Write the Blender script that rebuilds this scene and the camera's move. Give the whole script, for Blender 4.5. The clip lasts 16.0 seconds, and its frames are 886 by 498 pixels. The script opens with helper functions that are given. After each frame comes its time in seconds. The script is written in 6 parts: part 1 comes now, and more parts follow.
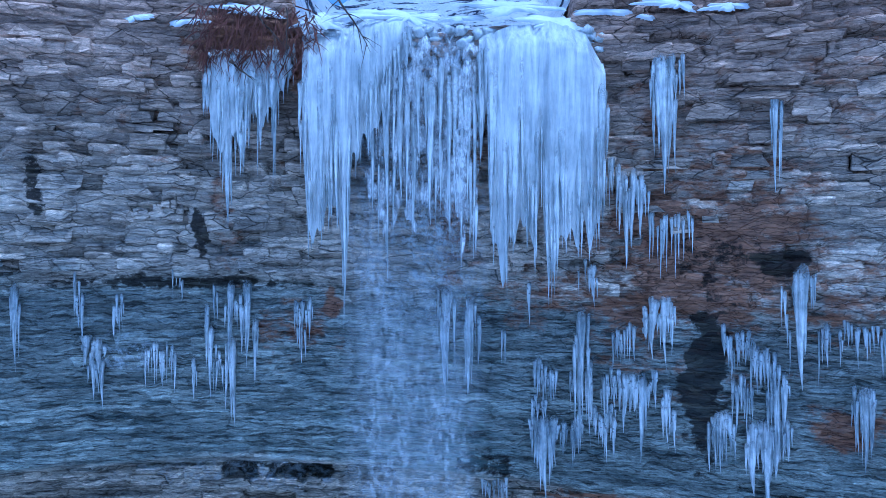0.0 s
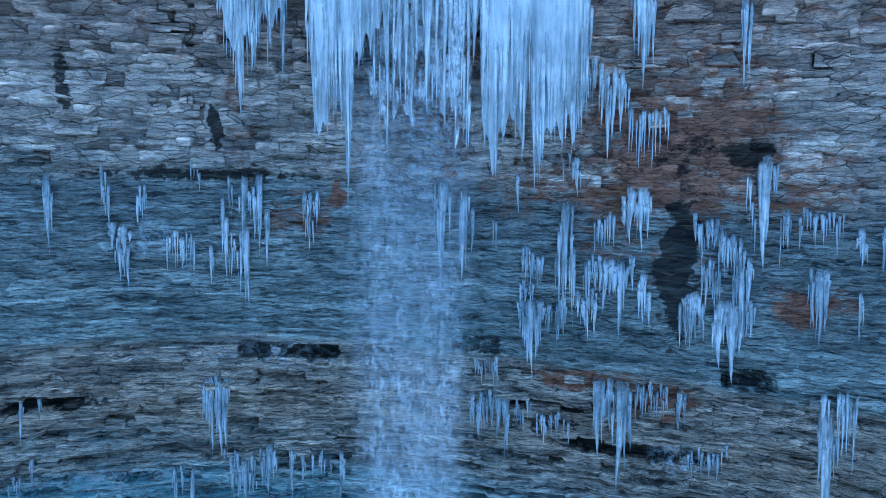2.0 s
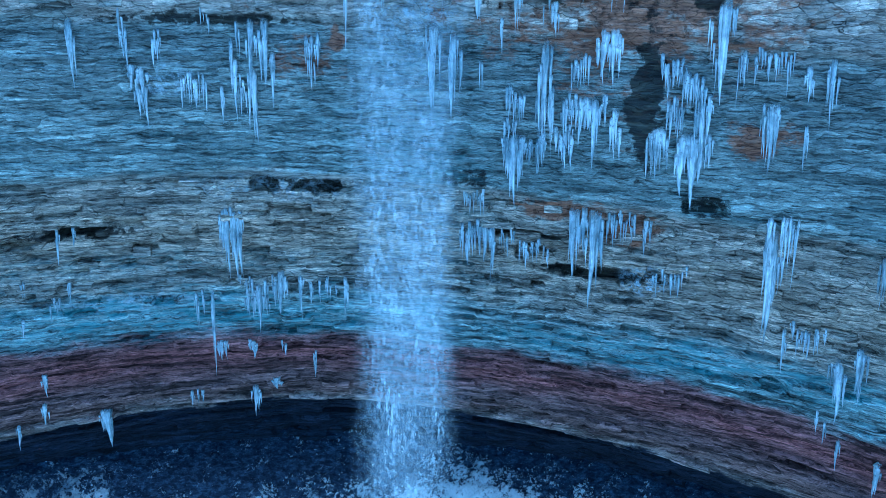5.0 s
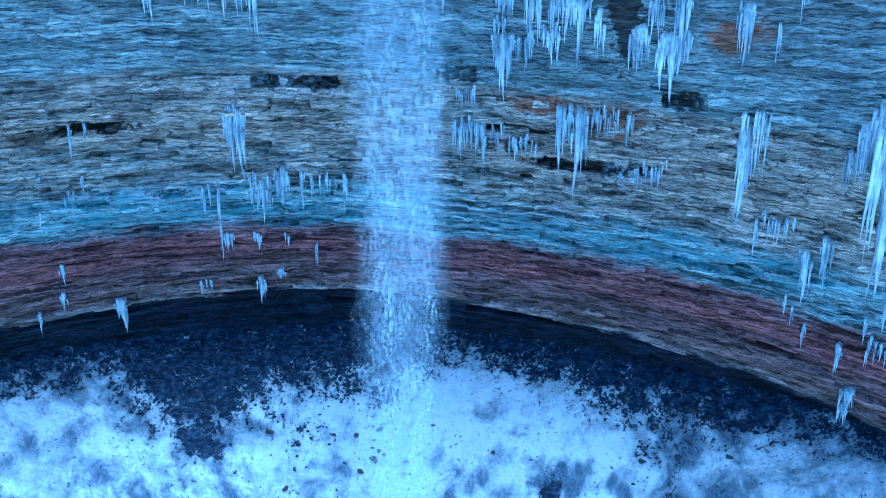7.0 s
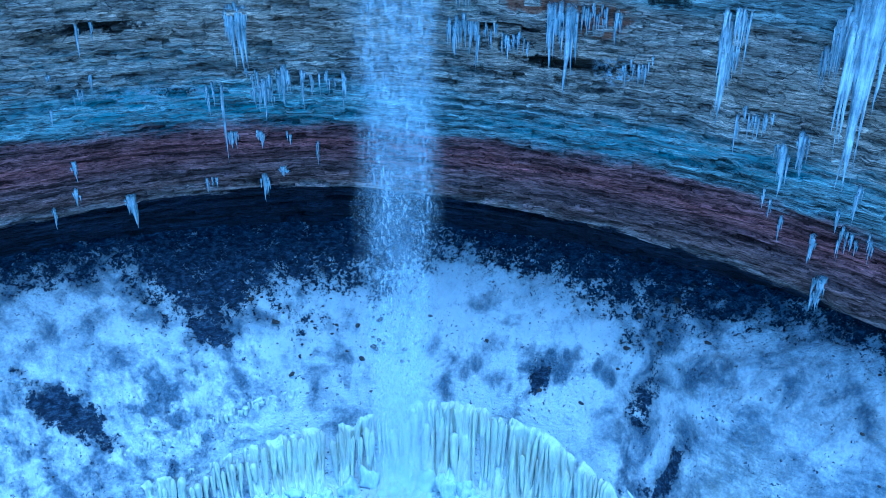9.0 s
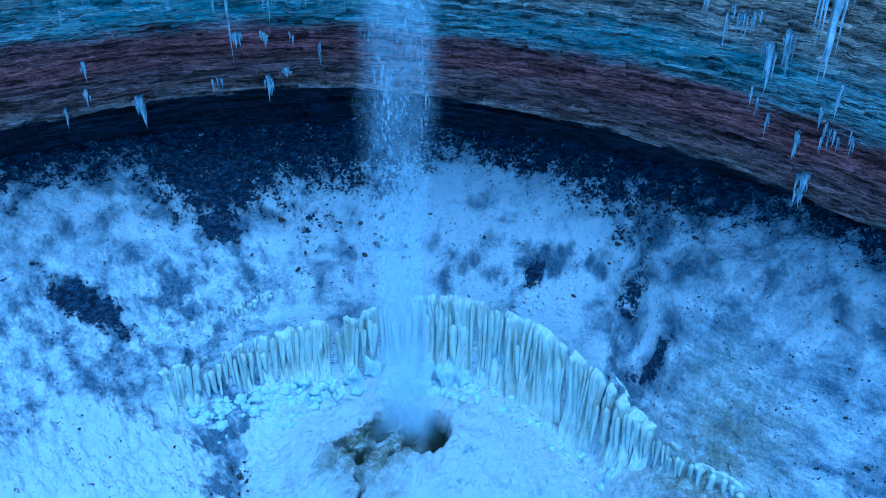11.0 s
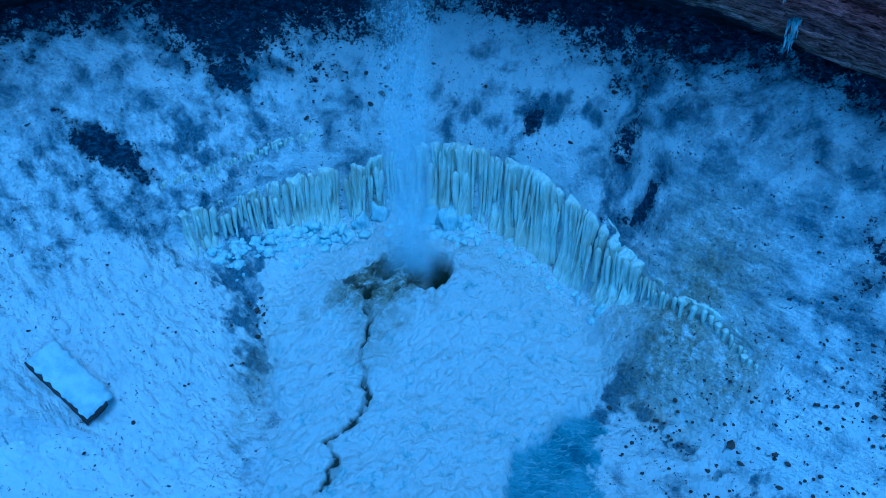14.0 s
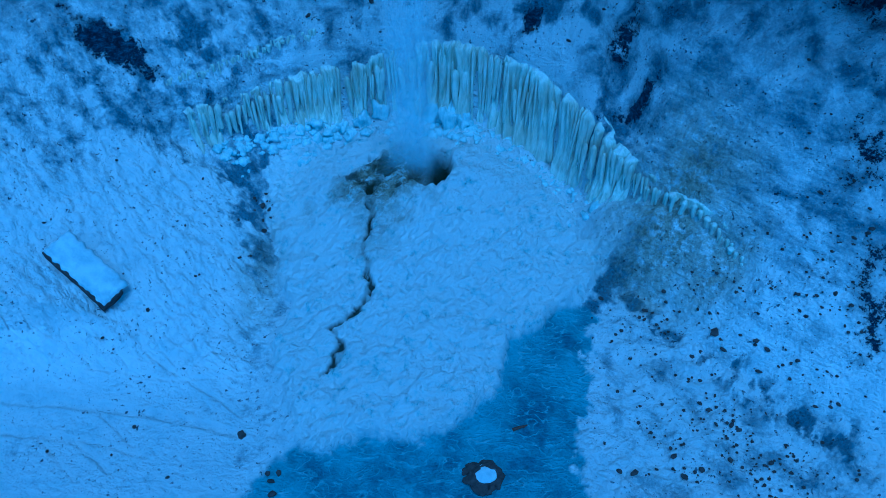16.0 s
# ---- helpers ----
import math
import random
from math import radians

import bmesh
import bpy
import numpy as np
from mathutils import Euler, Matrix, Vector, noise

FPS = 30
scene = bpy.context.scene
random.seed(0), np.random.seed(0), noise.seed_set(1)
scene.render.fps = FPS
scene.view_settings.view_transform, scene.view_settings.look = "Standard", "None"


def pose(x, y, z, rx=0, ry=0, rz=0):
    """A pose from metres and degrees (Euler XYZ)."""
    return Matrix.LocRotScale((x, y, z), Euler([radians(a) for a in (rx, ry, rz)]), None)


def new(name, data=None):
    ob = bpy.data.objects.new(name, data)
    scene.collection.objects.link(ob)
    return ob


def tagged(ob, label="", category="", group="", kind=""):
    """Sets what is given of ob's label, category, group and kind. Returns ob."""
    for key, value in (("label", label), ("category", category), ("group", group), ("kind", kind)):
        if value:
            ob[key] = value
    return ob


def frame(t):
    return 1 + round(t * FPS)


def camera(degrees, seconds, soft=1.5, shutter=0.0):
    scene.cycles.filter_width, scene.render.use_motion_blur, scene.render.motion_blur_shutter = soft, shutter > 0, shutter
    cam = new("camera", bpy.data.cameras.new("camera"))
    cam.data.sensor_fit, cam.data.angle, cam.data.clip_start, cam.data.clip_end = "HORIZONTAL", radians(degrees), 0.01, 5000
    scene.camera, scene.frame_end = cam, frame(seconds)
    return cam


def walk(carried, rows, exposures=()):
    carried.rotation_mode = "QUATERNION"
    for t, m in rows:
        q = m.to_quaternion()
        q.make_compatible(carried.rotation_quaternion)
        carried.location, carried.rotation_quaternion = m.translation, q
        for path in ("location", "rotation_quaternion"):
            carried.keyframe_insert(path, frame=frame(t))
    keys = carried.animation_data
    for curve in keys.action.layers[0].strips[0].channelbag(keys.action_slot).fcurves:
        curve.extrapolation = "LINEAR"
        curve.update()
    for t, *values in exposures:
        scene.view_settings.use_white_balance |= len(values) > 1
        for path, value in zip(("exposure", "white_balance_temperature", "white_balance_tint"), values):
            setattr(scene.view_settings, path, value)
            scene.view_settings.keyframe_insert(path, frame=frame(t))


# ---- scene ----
# the camera: a drone that backs away from the falls and tilts down
cam = camera(54.72, 16.0, soft=0.5)
ROWS = [
    (0.0, 0.002, 0.000, 49.976, 90.965, -0.013, 0.000),
    (0.5, 0.146, -0.711, 49.501, 90.009, -0.182, 0.195),
    (1.0, 0.282, -1.411, 49.106, 88.892, -0.296, 0.367),
    (1.5, 0.412, -2.103, 48.783, 87.644, -0.368, 0.513),
    (2.0, 0.537, -2.788, 48.523, 86.290, -0.408, 0.636),
    (2.5, 0.658, -3.466, 48.316, 84.854, -0.425, 0.736),
    (3.0, 0.777, -4.138, 48.156, 83.356, -0.426, 0.814),
    (3.5, 0.892, -4.806, 48.035, 81.815, -0.415, 0.873),
    (4.0, 1.007, -5.471, 47.947, 80.245, -0.399, 0.916),
    (4.5, 1.120, -6.133, 47.884, 78.660, -0.380, 0.946),
    (5.0, 1.234, -6.793, 47.843, 77.070, -0.360, 0.967),
    (5.5, 1.347, -7.451, 47.817, 75.485, -0.342, 0.982),
    (6.0, 1.461, -8.108, 47.803, 73.911, -0.325, 0.995),
    (6.5, 1.575, -8.764, 47.797, 72.352, -0.309, 1.009),
    (7.0, 1.690, -9.419, 47.796, 70.814, -0.294, 1.027),
    (7.5, 1.805, -10.074, 47.798, 69.297, -0.280, 1.051),
    (8.0, 1.921, -10.729, 47.800, 67.803, -0.265, 1.082),
    (8.5, 2.036, -11.383, 47.801, 66.330, -0.248, 1.122),
    (9.0, 2.151, -12.036, 47.801, 64.878, -0.228, 1.172),
    (9.5, 2.265, -12.687, 47.799, 63.444, -0.204, 1.232),
    (10.0, 2.376, -13.337, 47.796, 62.025, -0.176, 1.300),
    (10.5, 2.486, -13.986, 47.793, 60.617, -0.143, 1.377),
    (11.0, 2.592, -14.631, 47.791, 59.216, -0.107, 1.460),
    (11.5, 2.693, -15.273, 47.793, 57.818, -0.067, 1.547),
    (12.0, 2.788, -15.910, 47.802, 56.418, -0.026, 1.635),
    (12.5, 2.877, -16.542, 47.821, 55.012, 0.014, 1.723),
    (13.0, 2.957, -17.168, 47.854, 53.595, 0.051, 1.807),
    (13.5, 3.028, -17.787, 47.905, 52.164, 0.081, 1.883),
    (14.0, 3.087, -18.396, 47.980, 50.714, 0.098, 1.949),
    (14.5, 3.132, -18.995, 48.086, 49.242, 0.099, 2.002),
    (15.0, 3.163, -19.583, 48.227, 47.748, 0.077, 2.039),
    (15.5, 3.176, -20.158, 48.411, 46.228, 0.027, 2.059),
    (16.0, 3.170, -20.717, 48.646, 44.682, -0.059, 2.059),
]
EXPOSURES = [
    (0.0, 0.05, 3880, 8), (1.0, 0.2, 4350, 18), (1.5, 0.45, 4700, 26), (2.0, 0.08, 3850, -3), (3.0, 0.28, 3700, -13), (4.0, 0.42, 3600, -14),
    (7.0, 0.76, 3420, -7), (9.0, 0.31, 3270, -6), (12.0, -0.38, 3060, -9), (16.0, -1.12, 2820, -11),
]
walk(cam, [(t, pose(x, y, z, rx, ry, rz)) for t, x, y, z, rx, ry, rz in ROWS], EXPOSURES)

# light: an open winter sky over a gorge in shade, with a weak veiled sun
SUN_HEIGHT, SUN_TURN = radians(69), radians(168)
world = bpy.data.worlds.new("winter_sky")
scene.world = world
world.use_nodes = True
wn, wl = world.node_tree.nodes, world.node_tree.links
sky = wn.new("ShaderNodeTexSky")
sky.sky_type, sky.sun_disc = "NISHITA", False
sky.sun_elevation, sky.sun_rotation = SUN_HEIGHT, SUN_TURN
sky.altitude, sky.air_density, sky.dust_density = 600, 1.0, 1.5
wl.new(sky.outputs[0], wn["Background"].inputs[0])
wn["Background"].inputs[1].default_value = 0.13
sun = new("sun", bpy.data.lights.new("sun", "SUN"))
sun.data.energy, sun.data.angle, sun.data.color = 2.3, radians(24), (1.0, 0.97, 0.93)
sun_way = Vector((math.sin(SUN_TURN) * math.cos(SUN_HEIGHT), math.cos(SUN_TURN) * math.cos(SUN_HEIGHT), math.sin(SUN_HEIGHT)))
sun.rotation_mode = "QUATERNION"
sun.rotation_quaternion = sun_way.to_track_quat("Z", "Y")


# ---- materials ----
class Nodes:
    """A small helper that lays out one node material."""

    def __init__(self, name, rough=0.8, metal=0.0, shine=0.5):
        self.mat = bpy.data.materials.new(name)
        self.mat.use_nodes = True
        self.t = self.mat.node_tree
        self.bsdf = self.t.nodes["Principled BSDF"]
        self.bsdf.inputs["Roughness"].default_value = rough
        self.bsdf.inputs["Metallic"].default_value = metal
        self.bsdf.inputs["Specular IOR Level"].default_value = shine

    def add(self, kind, **values):
        n = self.t.nodes.new(kind)
        for k, v in values.items():
            n.inputs[k.replace("_", " ")].default_value = v
        return n

    def link(self, a, b):
        self.t.links.new(a, b)

    def where(self, scale=(1, 1, 1)):
        geo = self.add("ShaderNodeNewGeometry")
        m = self.add("ShaderNodeMapping")
        m.inputs["Scale"].default_value = scale
        self.link(geo.outputs["Position"], m.inputs["Vector"])
        return m.outputs[0]

    def noise(self, scale, detail=4.0, rough=0.6, at=None, distort=0.0):
        n = self.add("ShaderNodeTexNoise", Scale=scale, Detail=detail, Roughness=rough, Distortion=distort)
        self.link(at if at is not None else self.where(), n.inputs["Vector"])
        return n.outputs["Fac"]

    def ramp(self, fac, stops):
        n = self.add("ShaderNodeValToRGB")
        e = n.color_ramp.elements
        while len(e) < len(stops):
            e.new(0.5)
        for k, (p, c) in enumerate(stops):
            e[k].position = p
            e[k].color = (*c, 1) if isinstance(c, tuple) else (c, c, c, 1)
        self.link(fac, n.inputs[0])
        return n.outputs[0]

    def mix(self, fac, a, b, kind="MIX"):
        n = self.t.nodes.new("ShaderNodeMix")
        n.data_type, n.blend_type = "RGBA", kind
        for k, v in ((0, fac), (6, a), (7, b)):
            if isinstance(v, (int, float)):
                n.inputs[k].default_value = (v, v, v, 1) if k else v
            elif isinstance(v, tuple):
                n.inputs[k].default_value = (*v, 1)
            else:
                self.link(v, n.inputs[k])
        return n.outputs[2]

    def math(self, op, a, b=0.0, clamp=False):
        n = self.t.nodes.new("ShaderNodeMath")
        n.operation, n.use_clamp = op, clamp
        for sock, v in zip(n.inputs, (a, b)):
            if isinstance(v, (int, float)):
                sock.default_value = v
            else:
                self.link(v, sock)
        return n.outputs[0]

    def attr(self, name):
        n = self.t.nodes.new("ShaderNodeAttribute")
        n.attribute_name = name
        return n.outputs["Fac"]

    def bump(self, height, strength, distance):
        n = self.add("ShaderNodeBump", Strength=strength, Distance=distance)
        self.link(height, n.inputs["Height"])
        self.link(n.outputs[0], self.bsdf.inputs["Normal"])

    def colour(self, c):
        if isinstance(c, tuple):
            self.bsdf.inputs["Base Color"].default_value = (*c, 1)
        else:
            self.link(c, self.bsdf.inputs["Base Color"])
        return self.mat


def rock_material(name, loose=False):
    """Layered rock. loose: for single blocks, which carry no stains of their own."""
    m = Nodes(name, 0.82, shine=0.2)
    if loose:
        sep = m.add("ShaderNodeSeparateXYZ")
        m.link(m.where(), sep.inputs[0])
        bed = m.math("ADD", sep.outputs["Z"], m.math("MULTIPLY", sep.outputs["X"], 0.06))
    else:
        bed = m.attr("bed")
    wave = m.math("MULTIPLY", m.math("SUBTRACT", m.noise(0.5, 6, 0.7, m.where((0.5, 0.5, 1.6))), 0.5), 3.2)
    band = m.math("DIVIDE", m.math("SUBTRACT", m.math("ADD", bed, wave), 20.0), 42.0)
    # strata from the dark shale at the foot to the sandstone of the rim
    # the foot's near-black also holds the overhang's shade, put into the shale colour
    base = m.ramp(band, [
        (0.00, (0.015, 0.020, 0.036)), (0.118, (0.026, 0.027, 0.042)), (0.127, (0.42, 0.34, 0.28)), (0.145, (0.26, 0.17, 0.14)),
        (0.175, (0.23, 0.15, 0.135)), (0.225, (0.30, 0.13, 0.115)), (0.258, (0.28, 0.155, 0.14)),
        (0.276, (0.38, 0.43, 0.40)), (0.325, (0.45, 0.50, 0.46)), (0.350, (0.48, 0.44, 0.36)),
        (0.43, (0.54, 0.45, 0.33)), (0.505, (0.52, 0.46, 0.37)), (0.525, (0.30, 0.325, 0.29)),
        (0.685, (0.31, 0.32, 0.285)), (0.705, (0.56, 0.49, 0.40)), (0.78, (0.52, 0.44, 0.35)), (0.88, (0.50, 0.37, 0.28)), (1.0, (0.48, 0.31, 0.23))])
    fine = m.noise(1.0, 8, 0.75, m.where((2.2, 2.2, 5.0)))
    blot = m.noise(0.30, 6, 0.65, m.where((0.7, 0.7, 1.8)))
    grit = m.noise(6.0, 6, 0.8)
    # cracks between broken pieces, coarse and fine, bent a little out of true
    bend = m.add("ShaderNodeVectorMath")
    bend.operation = "ADD"
    wob = m.add("ShaderNodeTexNoise", Scale=1.3, Detail=3.0)
    m.link(m.where(), wob.inputs["Vector"])
    small = m.add("ShaderNodeVectorMath")
    small.operation = "SCALE"
    small.inputs["Scale"].default_value = 0.35
    m.link(wob.outputs["Color"], small.inputs[0])
    geo = m.add("ShaderNodeNewGeometry")
    m.link(geo.outputs["Position"], bend.inputs[0])
    m.link(small.outputs[0], bend.inputs[1])
    cracks, tones = [], []
    for scale in ((0.6, 0.6, 2.4), (1.4, 1.4, 7.5)):
        at = m.add("ShaderNodeMapping")
        at.inputs["Scale"].default_value = scale
        m.link(bend.outputs[0], at.inputs["Vector"])
        edge = m.add("ShaderNodeTexVoronoi", Scale=1.0)
        edge.feature = "DISTANCE_TO_EDGE"
        cell = m.add("ShaderNodeTexVoronoi", Scale=1.0)
        for n in (edge, cell):
            m.link(at.outputs[0], n.inputs["Vector"])
        cracks.append(edge.outputs["Distance"])
        split = m.add("ShaderNodeSeparateColor")
        m.link(cell.outputs["Color"], split.inputs[0])
        tones.append(split.outputs[0])
    shaly = m.ramp(band, [(0.10, 1.0), (0.33, 1.0), (0.36, 0.3), (0.50, 0.3), (0.53, 1.0), (0.68, 1.0), (0.71, 0.0)])
    blocky = m.math("SUBTRACT", 1.0, m.math("MULTIPLY", shaly, 0.75))
    gate = m.math("MULTIPLY", m.ramp(m.noise(0.8, 4, 0.6), [(0.40, 0.15), (0.58, 1.0)]), blocky)
    big = m.ramp(cracks[0], [(0.0, 0.12), (0.030, 1.0)])
    little = m.ramp(cracks[1], [(0.0, 0.30), (0.045, 1.0)])
    tone = m.math("MULTIPLY", m.add("ShaderNodeObjectInfo").outputs["Random"], 0.6) if loose else m.attr("tone")
    layer = m.noise(1.0, 6, 0.72, m.where((0.35, 0.35, 3.6)))
    even = m.ramp(layer, [(0.34, 0.78), (0.5, 1.0), (0.66, 1.18)])
    varied = m.ramp(layer, [(0.34, 0.70), (0.47, 0.96), (0.54, 1.03), (0.66, 1.22)])
    c = m.mix(1.0, base, m.mix(m.ramp(band, [(0.50, 0.0), (0.53, 1.0)]), varied, even), "MULTIPLY")
    c = m.mix(1.0, c, m.ramp(fine, [(0.30, 0.84), (0.5, 1.0), (0.70, 1.16)]), "MULTIPLY")
    c = m.mix(1.0, c, m.ramp(blot, [(0.32, 0.72), (0.5, 1.0), (0.68, 1.22)]), "MULTIPLY")
    c = m.mix(1.0, c, m.ramp(grit, [(0.32, 0.82), (0.5, 1.0), (0.66, 1.16)]), "MULTIPLY")
    c = m.mix(1.0, c, m.ramp(tone, [(0.0, 0.76), (0.5, 1.0), (1.0, 1.28)]), "MULTIPLY")
    c = m.mix(1.0, c, m.ramp(tones[0], [(0.0, 0.72), (1.0, 1.28)]), "MULTIPLY")
    c = m.mix(1.0, c, m.ramp(tones[1], [(0.0, 0.80), (1.0, 1.20)]), "MULTIPLY")
    c = m.mix(gate, c, m.mix(1.0, c, big, "MULTIPLY"))
    c = m.mix(m.math("MULTIPLY", m.ramp(m.noise(0.5, 3, 0.6), [(0.40, 0.1), (0.60, 0.75)]), blocky), c, m.mix(1.0, c, little, "MULTIPLY"))
    # the lower beds are split by many thin black partings
    low_beds = m.ramp(m.math("ADD", band, m.math("MULTIPLY", m.math("SUBTRACT", blot, 0.5), 0.2)), [(0.50, 0.45), (0.56, 0.3), (0.68, 0.3), (0.71, 0.25)])
    parting = m.add("ShaderNodeTexVoronoi", Scale=1.0)
    parting.feature = "DISTANCE_TO_EDGE"
    thin_at = m.add("ShaderNodeMapping")
    thin_at.inputs["Scale"].default_value = (0.75, 0.75, 5.2)
    m.link(bend.outputs[0], thin_at.inputs["Vector"])
    m.link(thin_at.outputs[0], parting.inputs["Vector"])
    black = m.ramp(parting.outputs["Distance"], [(0.0, 0.06), (0.055, 1.0)])
    c = m.mix(m.math("MULTIPLY", low_beds, m.ramp(m.noise(0.9, 5, 0.7), [(0.38, 0.15), (0.54, 1.0)])), c, m.mix(1.0, c, black, "MULTIPLY"))
    # thin laminae: pale ribs and dark partings that run along the beds
    wavy = m.add("ShaderNodeMapping")
    wavy.inputs["Scale"].default_value = (0.9, 0.9, 8.0)
    m.link(bend.outputs[0], wavy.inputs["Vector"])
    lamina = m.noise(1.0, 4, 0.66, wavy.outputs[0])
    dash = m.noise(1.0, 3, 0.6, m.where((2.2, 2.2, 17.0)))
    fissile = m.ramp(band, [(0.12, 0.9), (0.27, 1.0), (0.34, 0.9), (0.52, 0.9), (0.69, 0.9), (0.72, 0.3)])
    c = m.mix(fissile, c, m.mix(1.0, c, m.ramp(lamina, [(0.41, 0.42), (0.455, 0.95), (0.56, 1.0), (0.61, 1.18)]), "MULTIPLY"))
    c = m.mix(fissile, c, m.mix(1.0, c, m.ramp(dash, [(0.39, 0.45), (0.44, 1.0), (0.60, 1.0), (0.64, 1.45)]), "MULTIPLY"))
    # broad ribs in the red and blue-green beds
    rib_at = m.add("ShaderNodeMapping")
    rib_at.inputs["Scale"].default_value = (0.22, 0.22, 3.0)
    m.link(bend.outputs[0], rib_at.inputs["Vector"])
    rib = m.noise(1.0, 4, 0.62, rib_at.outputs[0])
    c = m.mix(m.ramp(band, [(0.12, 0.6), (0.16, 1.0), (0.34, 0.9), (0.42, 0.3)]), c, m.mix(1.0, c, m.ramp(rib, [(0.42, 0.30), (0.47, 0.95), (0.55, 1.0), (0.59, 1.4), (0.63, 1.0)]), "MULTIPLY"))
    speck = m.noise(15.0, 4, 0.8, m.where((0.8, 0.8, 1.4)))
    c = m.mix(1.0, c, m.ramp(speck, [(0.34, 0.82), (0.5, 1.0), (0.62, 1.12), (0.68, 1.7)]), "MULTIPLY")
    wet = gl = 0.0
    if not loose:
        rust = m.math("MULTIPLY", m.ramp(m.math("ADD", m.attr("rust"), m.math("MULTIPLY", m.math("SUBTRACT", m.noise(0.9, 6, 0.72, m.where((1, 1, 2.2))), 0.5), 2.4)), [(0.40, 0.0), (0.75, 1.0)]), 0.85)
        c = m.mix(rust, c, m.mix(1.0, m.ramp(fine, [(0.3, (0.12, 0.055, 0.035)), (0.7, (0.42, 0.20, 0.095))]), little, "MULTIPLY"))
        # near-black for wet streaks, and for shade painted into the hollows
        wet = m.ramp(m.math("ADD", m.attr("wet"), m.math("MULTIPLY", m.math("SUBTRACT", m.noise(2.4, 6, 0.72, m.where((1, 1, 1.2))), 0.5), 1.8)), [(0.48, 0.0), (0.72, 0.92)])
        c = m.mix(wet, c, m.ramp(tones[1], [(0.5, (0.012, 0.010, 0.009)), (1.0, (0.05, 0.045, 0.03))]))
        fm = m.math("MULTIPLY", m.attr("frost"), m.ramp(m.noise(2.4, 6, 0.75), [(0.47, 0.0), (0.60, 1.0)]))
        c = m.mix(fm, c, (0.70, 0.74, 0.78))
        # blue-green ice glaze in the seeping beds
        gl = m.math("MULTIPLY", m.attr("glaze"), m.ramp(m.noise(1.2, 6, 0.72, m.where((0.7, 0.7, 3.0))), [(0.44, 0.0), (0.58, 0.95)]))
        c = m.mix(gl, c, (0.26, 0.43, 0.45))
        rough = m.math("SUBTRACT", 0.85, m.math("MULTIPLY", m.math("ADD", wet, gl, True), 0.45))
        m.link(rough, m.bsdf.inputs["Roughness"])
    h = m.math("ADD", m.math("MULTIPLY", fine, 0.35), m.math("ADD", m.math("MULTIPLY", grit, 0.2), m.math("MULTIPLY", m.ramp(lamina, [(0.38, 0.0), (0.42, 0.8), (0.62, 1.0)]), 0.5)))
    h = m.math("ADD", h, m.math("ADD", m.math("MULTIPLY", big, 0.35), m.math("MULTIPLY", little, 0.25)))
    h = m.math("ADD", h, m.math("ADD", m.math("MULTIPLY", tones[0], 0.5), m.math("MULTIPLY", tones[1], 0.3)))
    m.bump(h, 1.0, 0.10)
    return m.colour(c)


